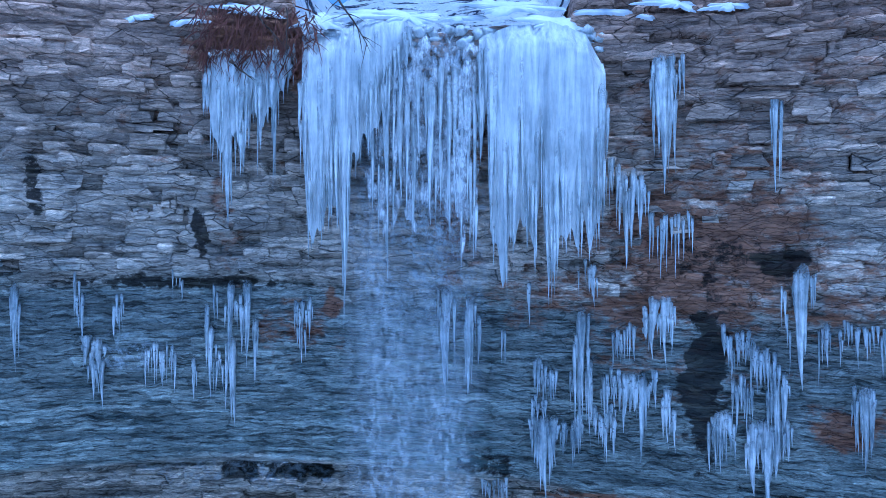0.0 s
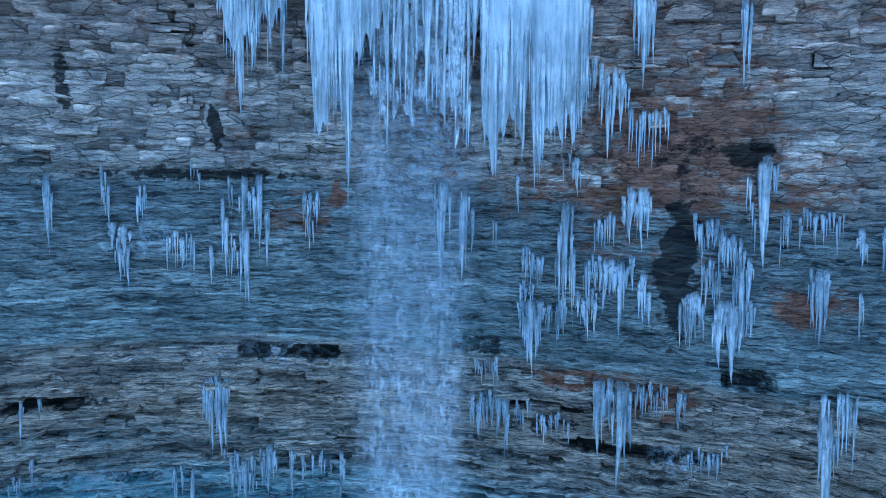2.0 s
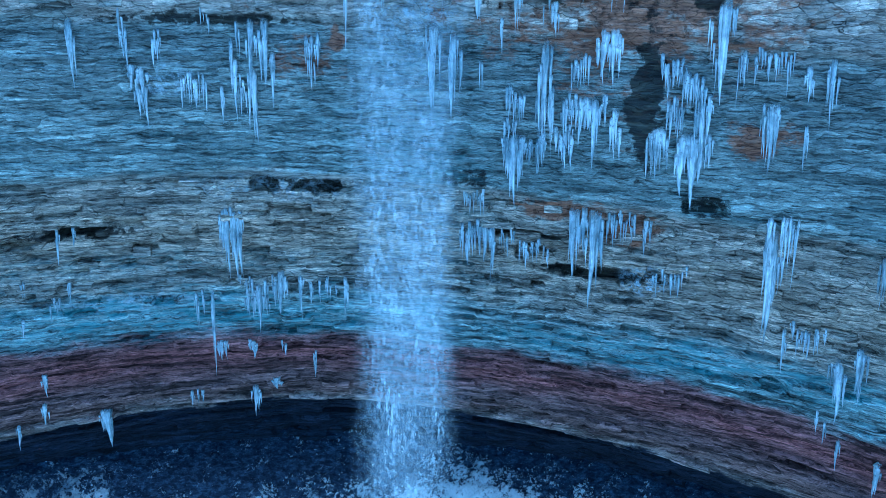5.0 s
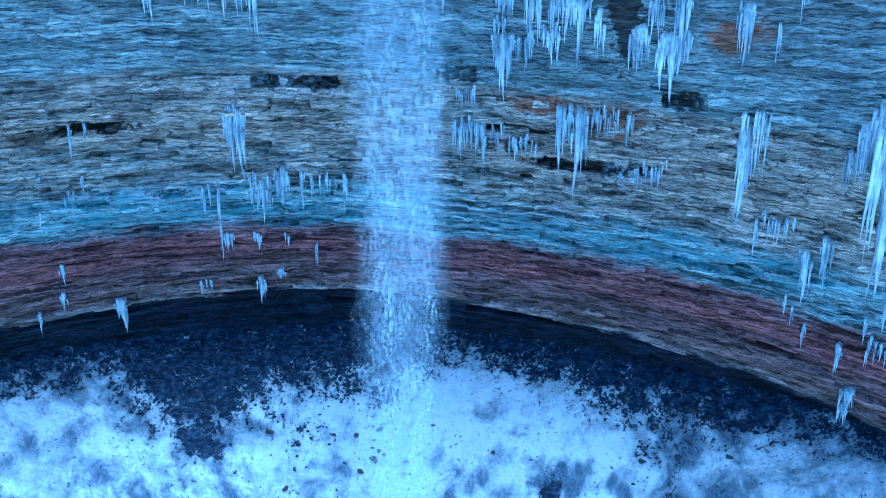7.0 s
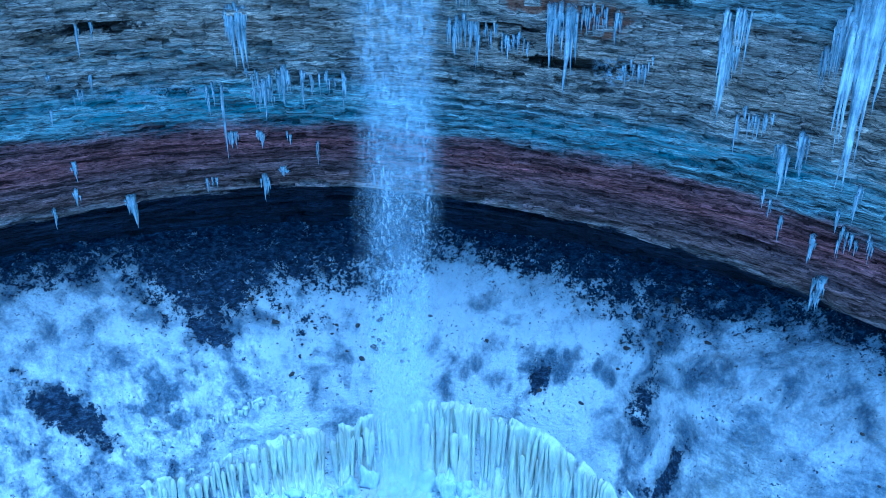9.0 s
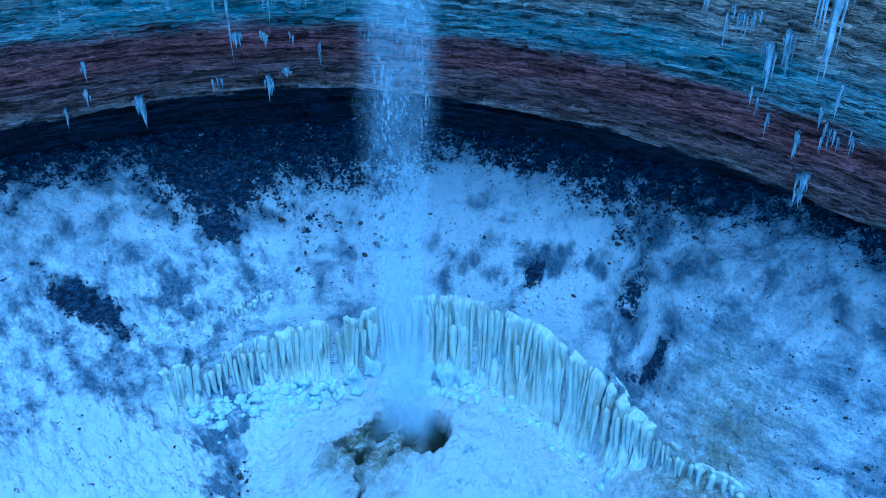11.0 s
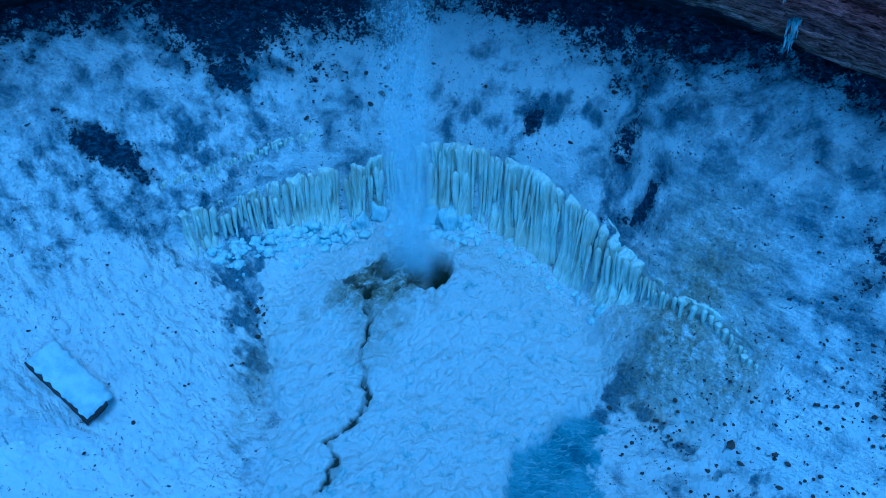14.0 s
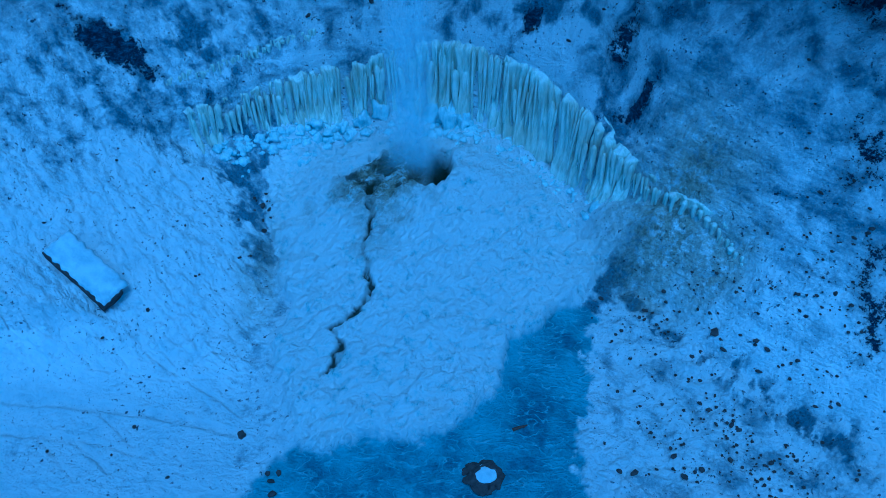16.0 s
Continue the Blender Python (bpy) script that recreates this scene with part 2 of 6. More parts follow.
def ground_material():
    m = Nodes("snow_and_shale", 0.7, shine=0.12)
    cover, lobe, river = m.attr("snow"), m.attr("lobe"), m.attr("river")
    n1 = m.noise(0.9, 8, 0.74)
    n2 = m.noise(4.5, 5, 0.75)
    v = m.math("ADD", cover, m.math("ADD", m.math("MULTIPLY", m.math("SUBTRACT", n1, 0.5), 2.0), m.math("MULTIPLY", m.math("SUBTRACT", n2, 0.5), 1.5)))
    mask = m.ramp(v, [(0.44, 0.0), (0.54, 0.85), (0.75, 1.0)])
    white = m.ramp(m.noise(0.45, 6, 0.65), [(0.32, (0.82, 0.85, 0.88)), (0.55, (0.93, 0.94, 0.95))])
    # thin snow: dark ground shows through in wisps; also carries painted talus shade
    drawn = m.add("ShaderNodeMapping")
    drawn.vector_type = "TEXTURE"
    drawn.inputs["Rotation"].default_value = (0, 0, radians(-43))
    drawn.inputs["Scale"].default_value = (3.2, 1.0, 1.0)
    m.link(m.where(), drawn.inputs["Vector"])
    cloud = m.mix(m.attr("slope"), m.noise(0.42, 5, 0.58, distort=0.4), m.noise(0.80, 5, 0.60, drawn.outputs[0], 0.2))
    wisp = m.math("ADD", m.math("MULTIPLY", cloud, 0.72), m.math("MULTIPLY", n2, 0.28))
    bare = m.math("ADD", m.math("SUBTRACT", m.math("MULTIPLY", m.attr("thin"), 1.35), 0.22), m.math("MULTIPLY", m.math("SUBTRACT", wisp, 0.5), 4.6))
    white = m.mix(m.ramp(bare, [(0.25, 0.0), (0.60, 0.45), (1.0, 0.95)]), white, m.ramp(n2, [(0.35, (0.05, 0.07, 0.11)), (0.65, (0.24, 0.28, 0.36))]))
    shell = m.ramp(m.noise(0.9, 8, 0.72), [(0.30, (0.66, 0.78, 0.81)), (0.46, (0.94, 0.96, 0.96))])
    white = m.mix(lobe, white, shell)
    silt = m.math("MULTIPLY", m.attr("silt"), m.ramp(m.noise(1.3, 8, 0.75), [(0.38, 0.15), (0.52, 1.0)]))
    white = m.mix(silt, white, m.ramp(m.noise(3.0, 4, 0.7), [(0.35, (0.16, 0.165, 0.11)), (0.65, (0.46, 0.46, 0.36))]))
    # river ice with pale pressure lines
    at = m.where((0.6, 1.0, 1.0))
    swell = m.noise(0.55, 3.5, 0.55, at, 0.4)
    line = m.math("ABSOLUTE", m.math("SUBTRACT", m.math("FRACT", m.math("MULTIPLY", swell, 9.0)), 0.5))
    lines = m.math("MULTIPLY", m.ramp(line, [(0.02, 0.8), (0.10, 0.25), (0.22, 0.0)]), m.ramp(m.noise(0.8, 3, 0.6), [(0.34, 0.1), (0.56, 1.0)]))
    sheet_ice = m.mix(lines, m.ramp(m.noise(0.3, 6, 0.68), [(0.36, (0.13, 0.19, 0.26)), (0.60, (0.42, 0.52, 0.60))]), (0.60, 0.68, 0.74))
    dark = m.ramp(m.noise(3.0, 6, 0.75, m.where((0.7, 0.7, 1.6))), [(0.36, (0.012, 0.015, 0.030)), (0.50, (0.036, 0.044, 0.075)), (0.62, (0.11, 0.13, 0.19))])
    crumb = m.mix(m.attr("slope"), m.noise(2.6, 6, 0.70), m.noise(2.4, 5, 0.66, drawn.outputs[0], 0.3))
    # scattered bits of shale that stick out of the snow
    bits = m.math("MULTIPLY", m.ramp(m.noise(3.2, 3, 0.6), [(0.63, 0.0), (0.66, 0.9)]), m.ramp(m.noise(0.45, 4, 0.6), [(0.44, 0.15), (0.58, 1.0)]))
    mask = m.math("MULTIPLY", mask, m.math("SUBTRACT", 1.0, m.math("MULTIPLY", bits, m.math("SUBTRACT", 1.0, lobe))))
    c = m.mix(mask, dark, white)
    c = m.mix(river, c, sheet_ice)
    c = m.mix(m.attr("open"), c, (0.030, 0.038, 0.024))
    glossy = m.math("MAXIMUM", m.math("MAXIMUM", m.math("MULTIPLY", lobe, 0.35), m.math("MULTIPLY", river, 0.45)), m.math("MULTIPLY", m.attr("open"), 0.6))
    m.link(m.math("SUBTRACT", 0.78, glossy), m.bsdf.inputs["Roughness"])
    h = m.math("ADD", m.math("MULTIPLY", m.noise(1.8, 6, 0.66), 0.9), m.math("ADD", m.math("MULTIPLY", mask, 0.35), m.math("MULTIPLY", n2, 0.25)))
    h = m.math("ADD", h, m.math("ADD", m.math("MULTIPLY", crumb, 1.2), m.math("MULTIPLY", m.math("MULTIPLY", lines, river), 0.3)))
    fold = m.math("ABSOLUTE", m.math("SUBTRACT", m.noise(1.1, 3.5, 0.6, distort=0.5), 0.5))
    h = m.math("ADD", h, m.math("MULTIPLY", fold, m.math("ADD", 0.6, m.math("MULTIPLY", lobe, 0.9))))
    m.bump(h, 1.0, 0.42)
    return m.colour(c)


def ice_material(name, pale, deep, clear=0.0, roots=False):
    m = Nodes(name, 0.30)
    run = m.noise(1.0, 6, 0.7, m.where((6.0, 6.0, 0.45)))
    spot = m.noise(0.9, 5, 0.65)
    mixed = m.math("ADD", m.math("MULTIPLY", run, 0.6), m.math("MULTIPLY", spot, 0.4))
    c = m.ramp(mixed, [(0.36, deep), (0.60, pale)])
    m.bump(run, 0.7, 0.10)
    if clear:
        solid = m.ramp(mixed, [(0.38, 1 - clear), (0.56, 1.0)])
        if roots:
            grown = m.math("ADD", m.attr("down"), m.math("MULTIPLY", m.math("SUBTRACT", m.noise(5.0, 4, 0.7), 0.5), 0.25))
            solid = m.math("MULTIPLY", solid, m.ramp(grown, [(0.0, 0.0), (0.16, 1.0)]))
        m.link(solid, m.bsdf.inputs["Alpha"])
    return m.colour(c)


def lace_material():
    m = Nodes("lace_ice", 0.35)
    hole = m.math("ADD", m.math("MULTIPLY", m.noise(2.6, 6, 0.75, m.where((1.0, 1.0, 0.6))), 0.6), m.math("MULTIPLY", m.noise(1.0, 4, 0.7, m.where((4.0, 4.0, 0.5))), 0.4))
    m.link(m.ramp(hole, [(0.46, 0.02), (0.58, 0.9)]), m.bsdf.inputs["Alpha"])
    m.bump(hole, 0.8, 0.15)
    return m.colour(m.ramp(hole, [(0.44, (0.50, 0.53, 0.57)), (0.60, (0.84, 0.85, 0.86))]))


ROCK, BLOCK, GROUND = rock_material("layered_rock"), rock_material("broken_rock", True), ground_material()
ICE = ice_material("icicle_ice", (0.82, 0.84, 0.84), (0.36, 0.41, 0.43), 0.5, True)
LACE_ICE = lace_material()
CURTAIN_ICE = ice_material("curtain_ice", (0.80, 0.81, 0.80), (0.46, 0.50, 0.52), 0.15)


# ---- number noise ----
TABLE = np.random.RandomState(7).rand(512, 512)


def lattice(x, y, seed=0):
    """Smooth value noise from 0 to 1 over two axes."""
    x, y = np.asarray(x, float) + seed * 37.17, np.asarray(y, float) + seed * 11.73
    xi, yi = np.floor(x).astype(int), np.floor(y).astype(int)
    u, v = x - xi, y - yi
    u, v = u * u * (3 - 2 * u), v * v * (3 - 2 * v)
    a, b = TABLE[xi % 512, yi % 512], TABLE[(xi + 1) % 512, yi % 512]
    c, d = TABLE[xi % 512, (yi + 1) % 512], TABLE[(xi + 1) % 512, (yi + 1) % 512]
    return (a * (1 - u) + b * u) * (1 - v) + (c * (1 - u) + d * u) * v


def fbm(x, y, octaves=4, seed=0, gain=0.5):
    total, amp, norm = 0.0, 1.0, 0.0
    for k in range(octaves):
        total = total + amp * lattice(np.asarray(x) * 2**k, np.asarray(y) * 2**k, seed + k)
        norm += amp
        amp *= gain
    return total / norm


def blob(x, y, cx, cy, rx, ry, soft=0.4, ragged=0.5, seed=3):
    """A ragged spot: 1 inside, 0 outside."""
    x, y = np.asarray(x, float), np.asarray(y, float)
    d = np.hypot((x - cx) / rx, (y - cy) / ry)
    out = np.zeros_like(d)
    near = d < 1 + soft + ragged
    xn, yn, s = x[near], y[near], 1.3 / min(rx, ry)
    out[near] = np.clip((1 + soft - d[near] - ragged * (fbm(xn * s, yn * s, 4, seed) - 0.5) * 2) / (2 * soft), 0, 1)
    return out


def smooth(a, b, v):
    t = np.clip((np.asarray(v, float) - a) / (b - a), 0, 1)
    return t * t * (3 - 2 * t)


def sheet(name, P, material, attrs=None, quads=None):
    """A mesh over a grid of places P[row, column]."""
    rows, cols = P.shape[:2]
    me = bpy.data.meshes.new(name)
    i = np.arange(rows * cols).reshape(rows, cols)
    q = np.stack([i[:-1, :-1], i[:-1, 1:], i[1:, 1:], i[1:, :-1]], -1).reshape(-1, 4)
    if quads is not None:
        q = q[quads.ravel()]
    me.vertices.add(rows * cols)
    me.vertices.foreach_set("co", P.reshape(-1).astype(np.float32))
    me.loops.add(q.size)
    me.loops.foreach_set("vertex_index", q.ravel().astype(np.int32))
    me.polygons.add(len(q))
    me.polygons.foreach_set("loop_start", np.arange(0, q.size, 4, dtype=np.int32))
    me.update(calc_edges=True)
    for key, v in (attrs or {}).items():
        me.attributes.new(key, "FLOAT", "POINT").data.foreach_set("value", np.broadcast_to(v, (rows, cols)).ravel().astype(np.float32))
    me.materials.append(material)
    return me


# ---- the cliff ----
HEIGHTS = [18, 21, 23.6, 24.9, 25.3, 26.6, 27.0, 29.0, 31.0, 34.0, 37.0, 39.0, 41.3, 41.8, 44.0, 49.0, 49.4, 54.0, 58.0, 62.0]
DEPTHS = [49, 48.6, 47.8, 46.8, 45.7, 45.1, 44.8, 43.6, 42.6, 40.6, 38.9, 37.7, 36.4, 35.0, 34.3, 33.1, 32.3, 31.1, 30.1, 29.8]


def bed_height(x, z):
    """Height within the strata, which dip to the right."""
    return z + np.interp(x, [-60, -30, -20, -10, -2, 5, 13, 20, 27, 35, 60], [0.6, 0.3, -0.1, -0.4, 0.0, 0.5, 1.1, 1.7, 2.8, 3.6, 4.5])


def cliff_depth(x, z):
    """How far back the bare face stands: a bowl in plan that leans out over its foot."""
    d = np.abs(np.asarray(x, float) + 5.5)
    bow = np.where(d < 38, 0.013 * d * d, 0.013 * 38 * 38 + 0.988 * (d - 38))
    return np.interp(bed_height(x, z), HEIGHTS, DEPTHS) - bow


def cliff_smooth(x, z):
    """The face with its broad swells, without single beds."""
    x, z = np.asarray(x, float), np.asarray(z, float)
    bulge = 1.5 * (fbm(x * 0.09, z * 0.07, 3, 21) - 0.5) + 0.6 * (fbm(x * 0.35, z * 0.25, 3, 22) - 0.5)
    return cliff_depth(x, z) - bulge * smooth(20, 26, z)


def rim_height(x):
    """The top edge, with the notch through which the creek comes."""
    return 61.6 - 3.5 * smooth(-6.0, -4.9, x) * (1 - smooth(4.2, 5.0, x)) + 0.6 * (fbm(np.asarray(x) * 0.4, 0 * np.asarray(x), 3, 5) - 0.5)


def cliff_layers(x, z):
    """Relief of the beds (metres towards the camera) and a tone for each block."""
    rng = np.random.RandomState(11)
    out, tone = np.zeros_like(x), np.full_like(x, 0.5)
    zz = bed_height(x, z) + 0.3 * (fbm(x * 0.07, z * 0.02, 2, 8) - 0.5) + 0.12 * (fbm(x * 0.8, z * 0.5, 2, 18) - 0.5)
    low = 19.0
    while low < 62.5:
        if low > 49.2:
            thick, deep, long = rng.uniform(0.14, 0.6), 0.23, rng.uniform(0.4, 1.8)
        elif low > 41.3:
            thick, deep, long = rng.uniform(0.10, 0.32), 0.10, rng.uniform(0.6, 3.0)
        elif low > 31:
            thick, deep, long = rng.uniform(0.14, 0.55), 0.30, rng.uniform(0.5, 2.4)
        elif low > 27:
            thick, deep, long = rng.uniform(0.14, 0.42), 0.24, rng.uniform(1.0, 5.0)
        else:
            thick, deep, long = rng.uniform(0.15, 0.5), 0.30, rng.uniform(1.0, 5.0)
        inside = (zz >= low) & (zz < low + thick)
        if inside.any():
            xs = x[inside]
            shift = rng.rand()
            k = np.floor(xs / long + shift + 0.6 * lattice(xs / long * 0.7, np.full_like(xs, low), 2)).astype(int)
            pick = rng.rand(4096)
            block = pick[k % 4096]
            sway = fbm(xs * 0.25, np.full_like(xs, low * 3.1), 3, 4)
            edge = (zz[inside] - low) / thick
            cell = xs / long + 0.6 * lattice(xs / long * 0.7, np.full_like(xs, low), 2) + shift
            frac = (cell - np.floor(cell)) * long
            gap = np.minimum(frac, long - frac)
            seam = np.minimum(edge, 1 - edge) * thick
            jut = np.where(block > 0.92, 0.8, 0.0) - np.where(block < 0.07, 1.1, 0.0)
            out[inside] = deep * (1.0 * (block - 0.5) + 1.3 * (sway - 0.5) + jut + rng.uniform(-0.35, 0.35)) - 0.5 * deep * smooth(0.10, 0.02, gap) - 0.45 * deep * smooth(0.09, 0.02, seam)
            tone[inside] = 0.2 + 0.6 * block + 0.35 * (sway - 0.5) + rng.uniform(-0.14, 0.14)
        low += thick
    return out, np.clip(tone, 0, 1)


def graded(a, b, step, far, grow=1.25):
    """Even steps from a to b, then ever longer ones out to far on both sides."""
    mid = list(np.arange(a, b + 1e-6, step))
    lo, hi, s = [], [], step
    while a - sum(lo) > -far:
        s *= grow
        lo.append(s)
    out = [a - v for v in np.cumsum(lo)][::-1] + mid
    s = step
    while out[-1] < far:
        s *= grow
        out.append(out[-1] + s)
    return np.array(out)


def build_cliff():
    xs = np.concatenate([np.arange(-62, -34, 0.5), np.arange(-34, 34, 0.10), np.arange(34, 62, 0.5)])
    zs = np.concatenate([np.arange(18, 23.5, 0.2), np.arange(23.5, 62.0, 0.068)])
    x, z = np.meshgrid(xs, zs)
    top = rim_height(x)
    zc = np.minimum(z, top)
    relief, tone = cliff_layers(x, zc)
    rough = 0.14 * (fbm(x * 2.2, zc * 3.5, 3, 23) - 0.5)
    y = cliff_smooth(x, zc) - relief - rough + np.maximum(z - top, 0) * 2.5
    P = np.stack([x, y, zc + np.maximum(z - top, 0) * 0.12], -1)
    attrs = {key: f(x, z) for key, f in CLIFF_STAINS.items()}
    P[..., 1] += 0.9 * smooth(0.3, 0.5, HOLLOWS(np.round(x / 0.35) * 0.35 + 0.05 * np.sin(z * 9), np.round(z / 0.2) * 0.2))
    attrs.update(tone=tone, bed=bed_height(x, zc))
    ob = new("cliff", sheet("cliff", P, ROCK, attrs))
    return tagged(ob, "tall overhanging cliff of layered grey and red rock around the falls", "cliff", kind="structure")


def any_of(*spots):
    def f(x, z):
        v = np.zeros_like(x)
        for s in spots:
            v = np.maximum(v, s[6] * blob(x, z, s[0], s[1], s[2], s[3], s[4], s[5], 3 + int(abs(s[0]) * 7) % 20))
        return v
    return f


CLIFF_STAINS = {
    "rust": any_of((8.4, 51.0, 3.2, 4.4, 0.7, 0.6, 1.0), (11.5, 48.8, 3.2, 2.4, 0.7, 0.6, 0.65), (5.8, 49.0, 4.5, 2.0, 0.6, 0.6, 0.6), (-6.4, 57.6, 2.6, 1.6, 0.4, 0.5, 1.0),
                   (6.5, 40.4, 2.4, 0.55, 0.5, 0.6, 1.0), (9.4, 39.5, 1.4, 1.0, 0.5, 0.6, 1.0), (-4.3, 48.4, 0.4, 0.6, 0.4, 0.4, 1.0), (-5.8, 47.4, 1.6, 1.2, 0.6, 0.6, 0.6),
                   (13.9, 44.4, 1.2, 0.8, 0.5, 0.5, 0.9), (8.0, 46.0, 3.6, 2.2, 0.7, 0.6, 0.4), (-10, 55, 5, 2, 0.8, 0.6, 0.35), (-8.2, 51.5, 0.5, 3.0, 0.6, 0.6, 0.6), (0.4, 53, 1.2, 4.0, 0.6, 0.6, 0.7), (12, 55.5, 7, 2.5, 0.8, 0.6, 0.45)),
    # real wet streaks, plus dark spots painted as shade over the HOLLOWS places
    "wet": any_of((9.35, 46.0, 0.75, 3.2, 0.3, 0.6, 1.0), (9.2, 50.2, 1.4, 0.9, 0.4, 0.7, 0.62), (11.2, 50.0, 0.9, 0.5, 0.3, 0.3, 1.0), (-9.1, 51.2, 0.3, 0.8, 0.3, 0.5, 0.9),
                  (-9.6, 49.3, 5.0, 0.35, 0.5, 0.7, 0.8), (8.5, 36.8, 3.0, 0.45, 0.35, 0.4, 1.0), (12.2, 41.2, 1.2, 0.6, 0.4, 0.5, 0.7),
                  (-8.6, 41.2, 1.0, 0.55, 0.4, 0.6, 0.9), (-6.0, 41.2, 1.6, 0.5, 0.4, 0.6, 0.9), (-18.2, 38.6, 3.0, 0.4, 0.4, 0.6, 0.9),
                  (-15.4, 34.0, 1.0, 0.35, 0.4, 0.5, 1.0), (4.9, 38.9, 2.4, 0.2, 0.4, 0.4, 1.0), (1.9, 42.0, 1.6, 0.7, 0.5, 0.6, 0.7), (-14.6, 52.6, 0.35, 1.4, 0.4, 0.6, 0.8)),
    "frost": any_of((-0.8, 53.5, 2.2, 5.0, 0.6, 0.5, 0.95), (-8.0, 41.2, 4.0, 0.8, 0.5, 0.6, 0.5), (10.9, 36.6, 1.1, 0.9, 0.3, 0.5, 1.0), (-17, 34.0, 4, 0.5, 0.5, 0.6, 0.8),
                    (-12.4, 46.6, 1.0, 0.6, 0.4, 0.5, 0.9)),
    "glaze": any_of((-14, 33.0, 13, 1.7, 0.5, 0.5, 0.7), (14, 32.0, 13, 1.3, 0.5, 0.6, 0.6), (-10, 44.5, 14, 3.5, 0.6, 0.5, 0.06), (-0.5, 38, 3.5, 9, 0.7, 0.5, 0.25), (-16, 36.6, 9, 0.7, 0.5, 0.5, 0.3)),
}
# seats of fallen blocks: place, half sizes, softness, raggedness, depth
HOLLOWS = any_of((7.0, 36.9, 0.9, 0.35, 0.2, 0.3, 1.0), (9.2, 36.8, 1.3, 0.45, 0.2, 0.3, 1.0), (5.0, 37.8, 0.6, 0.5, 0.2, 0.3, 0.9), (11.6, 37.0, 0.7, 0.3, 0.2, 0.3, 0.9),
                 (-8.6, 41.2, 0.7, 0.4, 0.2, 0.4, 1.0), (-6.0, 41.2, 1.2, 0.35, 0.2, 0.4, 1.0), (-18.4, 38.7, 1.2, 0.3, 0.2, 0.4, 1.0), (-21.0, 38.2, 0.8, 0.35, 0.2, 0.4, 1.0),
                 (-15.4, 34.0, 0.7, 0.3, 0.2, 0.4, 1.0), (-19.5, 33.6, 0.8, 0.25, 0.2, 0.4, 0.9), (4.0, 38.9, 1.8, 0.16, 0.2, 0.3, 0.9), (12.2, 41.2, 0.8, 0.4, 0.2, 0.4, 0.8), (17.5, 31.5, 0.7, 0.4, 0.2, 0.4, 0.9))
cliff = build_cliff()

# ---- the ground: shale and snow under the overhang, ice in the plunge basin ----
BASIN = (-3.0, 20.0)


BEARINGS = [-90, -60, -53, -46, -40, -33, -20, -7, 9, 15, 21, 28, 35, 42, 49, 54, 60, 67, 73, 78, 82, 85, 88, 95]
RADII = [24, 21.6, 20.9, 19.6, 19.3, 19.3, 19.2, 19.0, 19.0, 19.1, 19.2, 19.4, 19.8, 20.0, 19.9, 20.0, 20.2, 20.9, 22.0, 23.1, 24.5, 25.3, 26.0, 26.5]
CRESTS = [8.5, 9.0, 9.6, 9.6, 9.5, 9.5, 10.0, 10.5, 12.5, 12.8, 12.7, 12.3, 11.9, 11.0, 10.6, 9.6, 9.0, 8.4, 8.0, 8.3, 7.8, 6.8, 6.2, 5.0]


def ice_wall_radius(a):
    """Plan of the ice wall's crest round the basin, by bearing in degrees from straight back, to the right positive."""
    return np.interp(a, BEARINGS, RADII)


def ice_wall_crest(a):
    return np.interp(a, BEARINGS, CRESTS)


def cliff_gap(x, y):
    """Distance from the cliff's foot, square to it."""
    d = np.clip(np.asarray(x, float) + 5.5, -38, 38)
    return (cliff_depth(x, 21.5) - y) / np.hypot(1, 0.026 * d)


def bank_foot(x, y):
    """Distance up the bank from the line at which it meets the river flat."""
    line = np.interp(x, [10, 13.0, 15.2, 17.5, 20.3, 23.5, 27, 34, 60], [32, 27.2, 24.1, 20.2, 17.0, 14.2, 11.7, 8.0, -6])
    return (np.asarray(y, float) - line) * 0.68


def talus_height(x, y):
    p = np.maximum(cliff_gap(x, y), 0)
    z = np.maximum(22 - 0.55 * p - 0.033 * p * p, -8)
    # the bank on the right ends in a rounded toe along the river flat
    s = bank_foot(x, y)
    toe = np.where(s > 0, 2.4 * (1 - np.exp(-np.maximum(s, 0) / 1.2)) + 1.15 * s + 0.14 * np.maximum(s - 4, 0) ** 2, 1.2 * s)
    right = smooth(12, 16, x)
    return np.minimum(z, toe) * right + z * (1 - right)


def apron_reach(x, y):
    """Below 1 on the bright lobe of ice that the falls have built."""
    dx, dy = np.asarray(x, float) - 0.5, np.asarray(y, float) - 22
    a = np.degrees(np.arctan2(dx, dy))
    edge = np.interp(a, [-180, -178, -164, -151, -129, -115, -99, -78, -64, -50, -41, -30, 15, 32, 55, 66, 80, 100, 126, 149, 169, 180], [12.4, 12.4, 12.9, 14.9, 12.7, 11.5, 9.8, 11.9, 14.2, 17.2, 17.1, 16.2, 14.1, 12.9, 12.8, 13.3, 13.7, 9.6, 7.3, 9.8, 11.4, 12.4])
    wob = 1 + 0.12 * (fbm(dx * 0.5, dy * 0.5, 3, 77) - 0.5) + 0.09 * (fbm(dx * 2.2, dy * 2.2, 3, 78) - 0.5)
    return np.hypot(dx, dy) / (edge * wob)


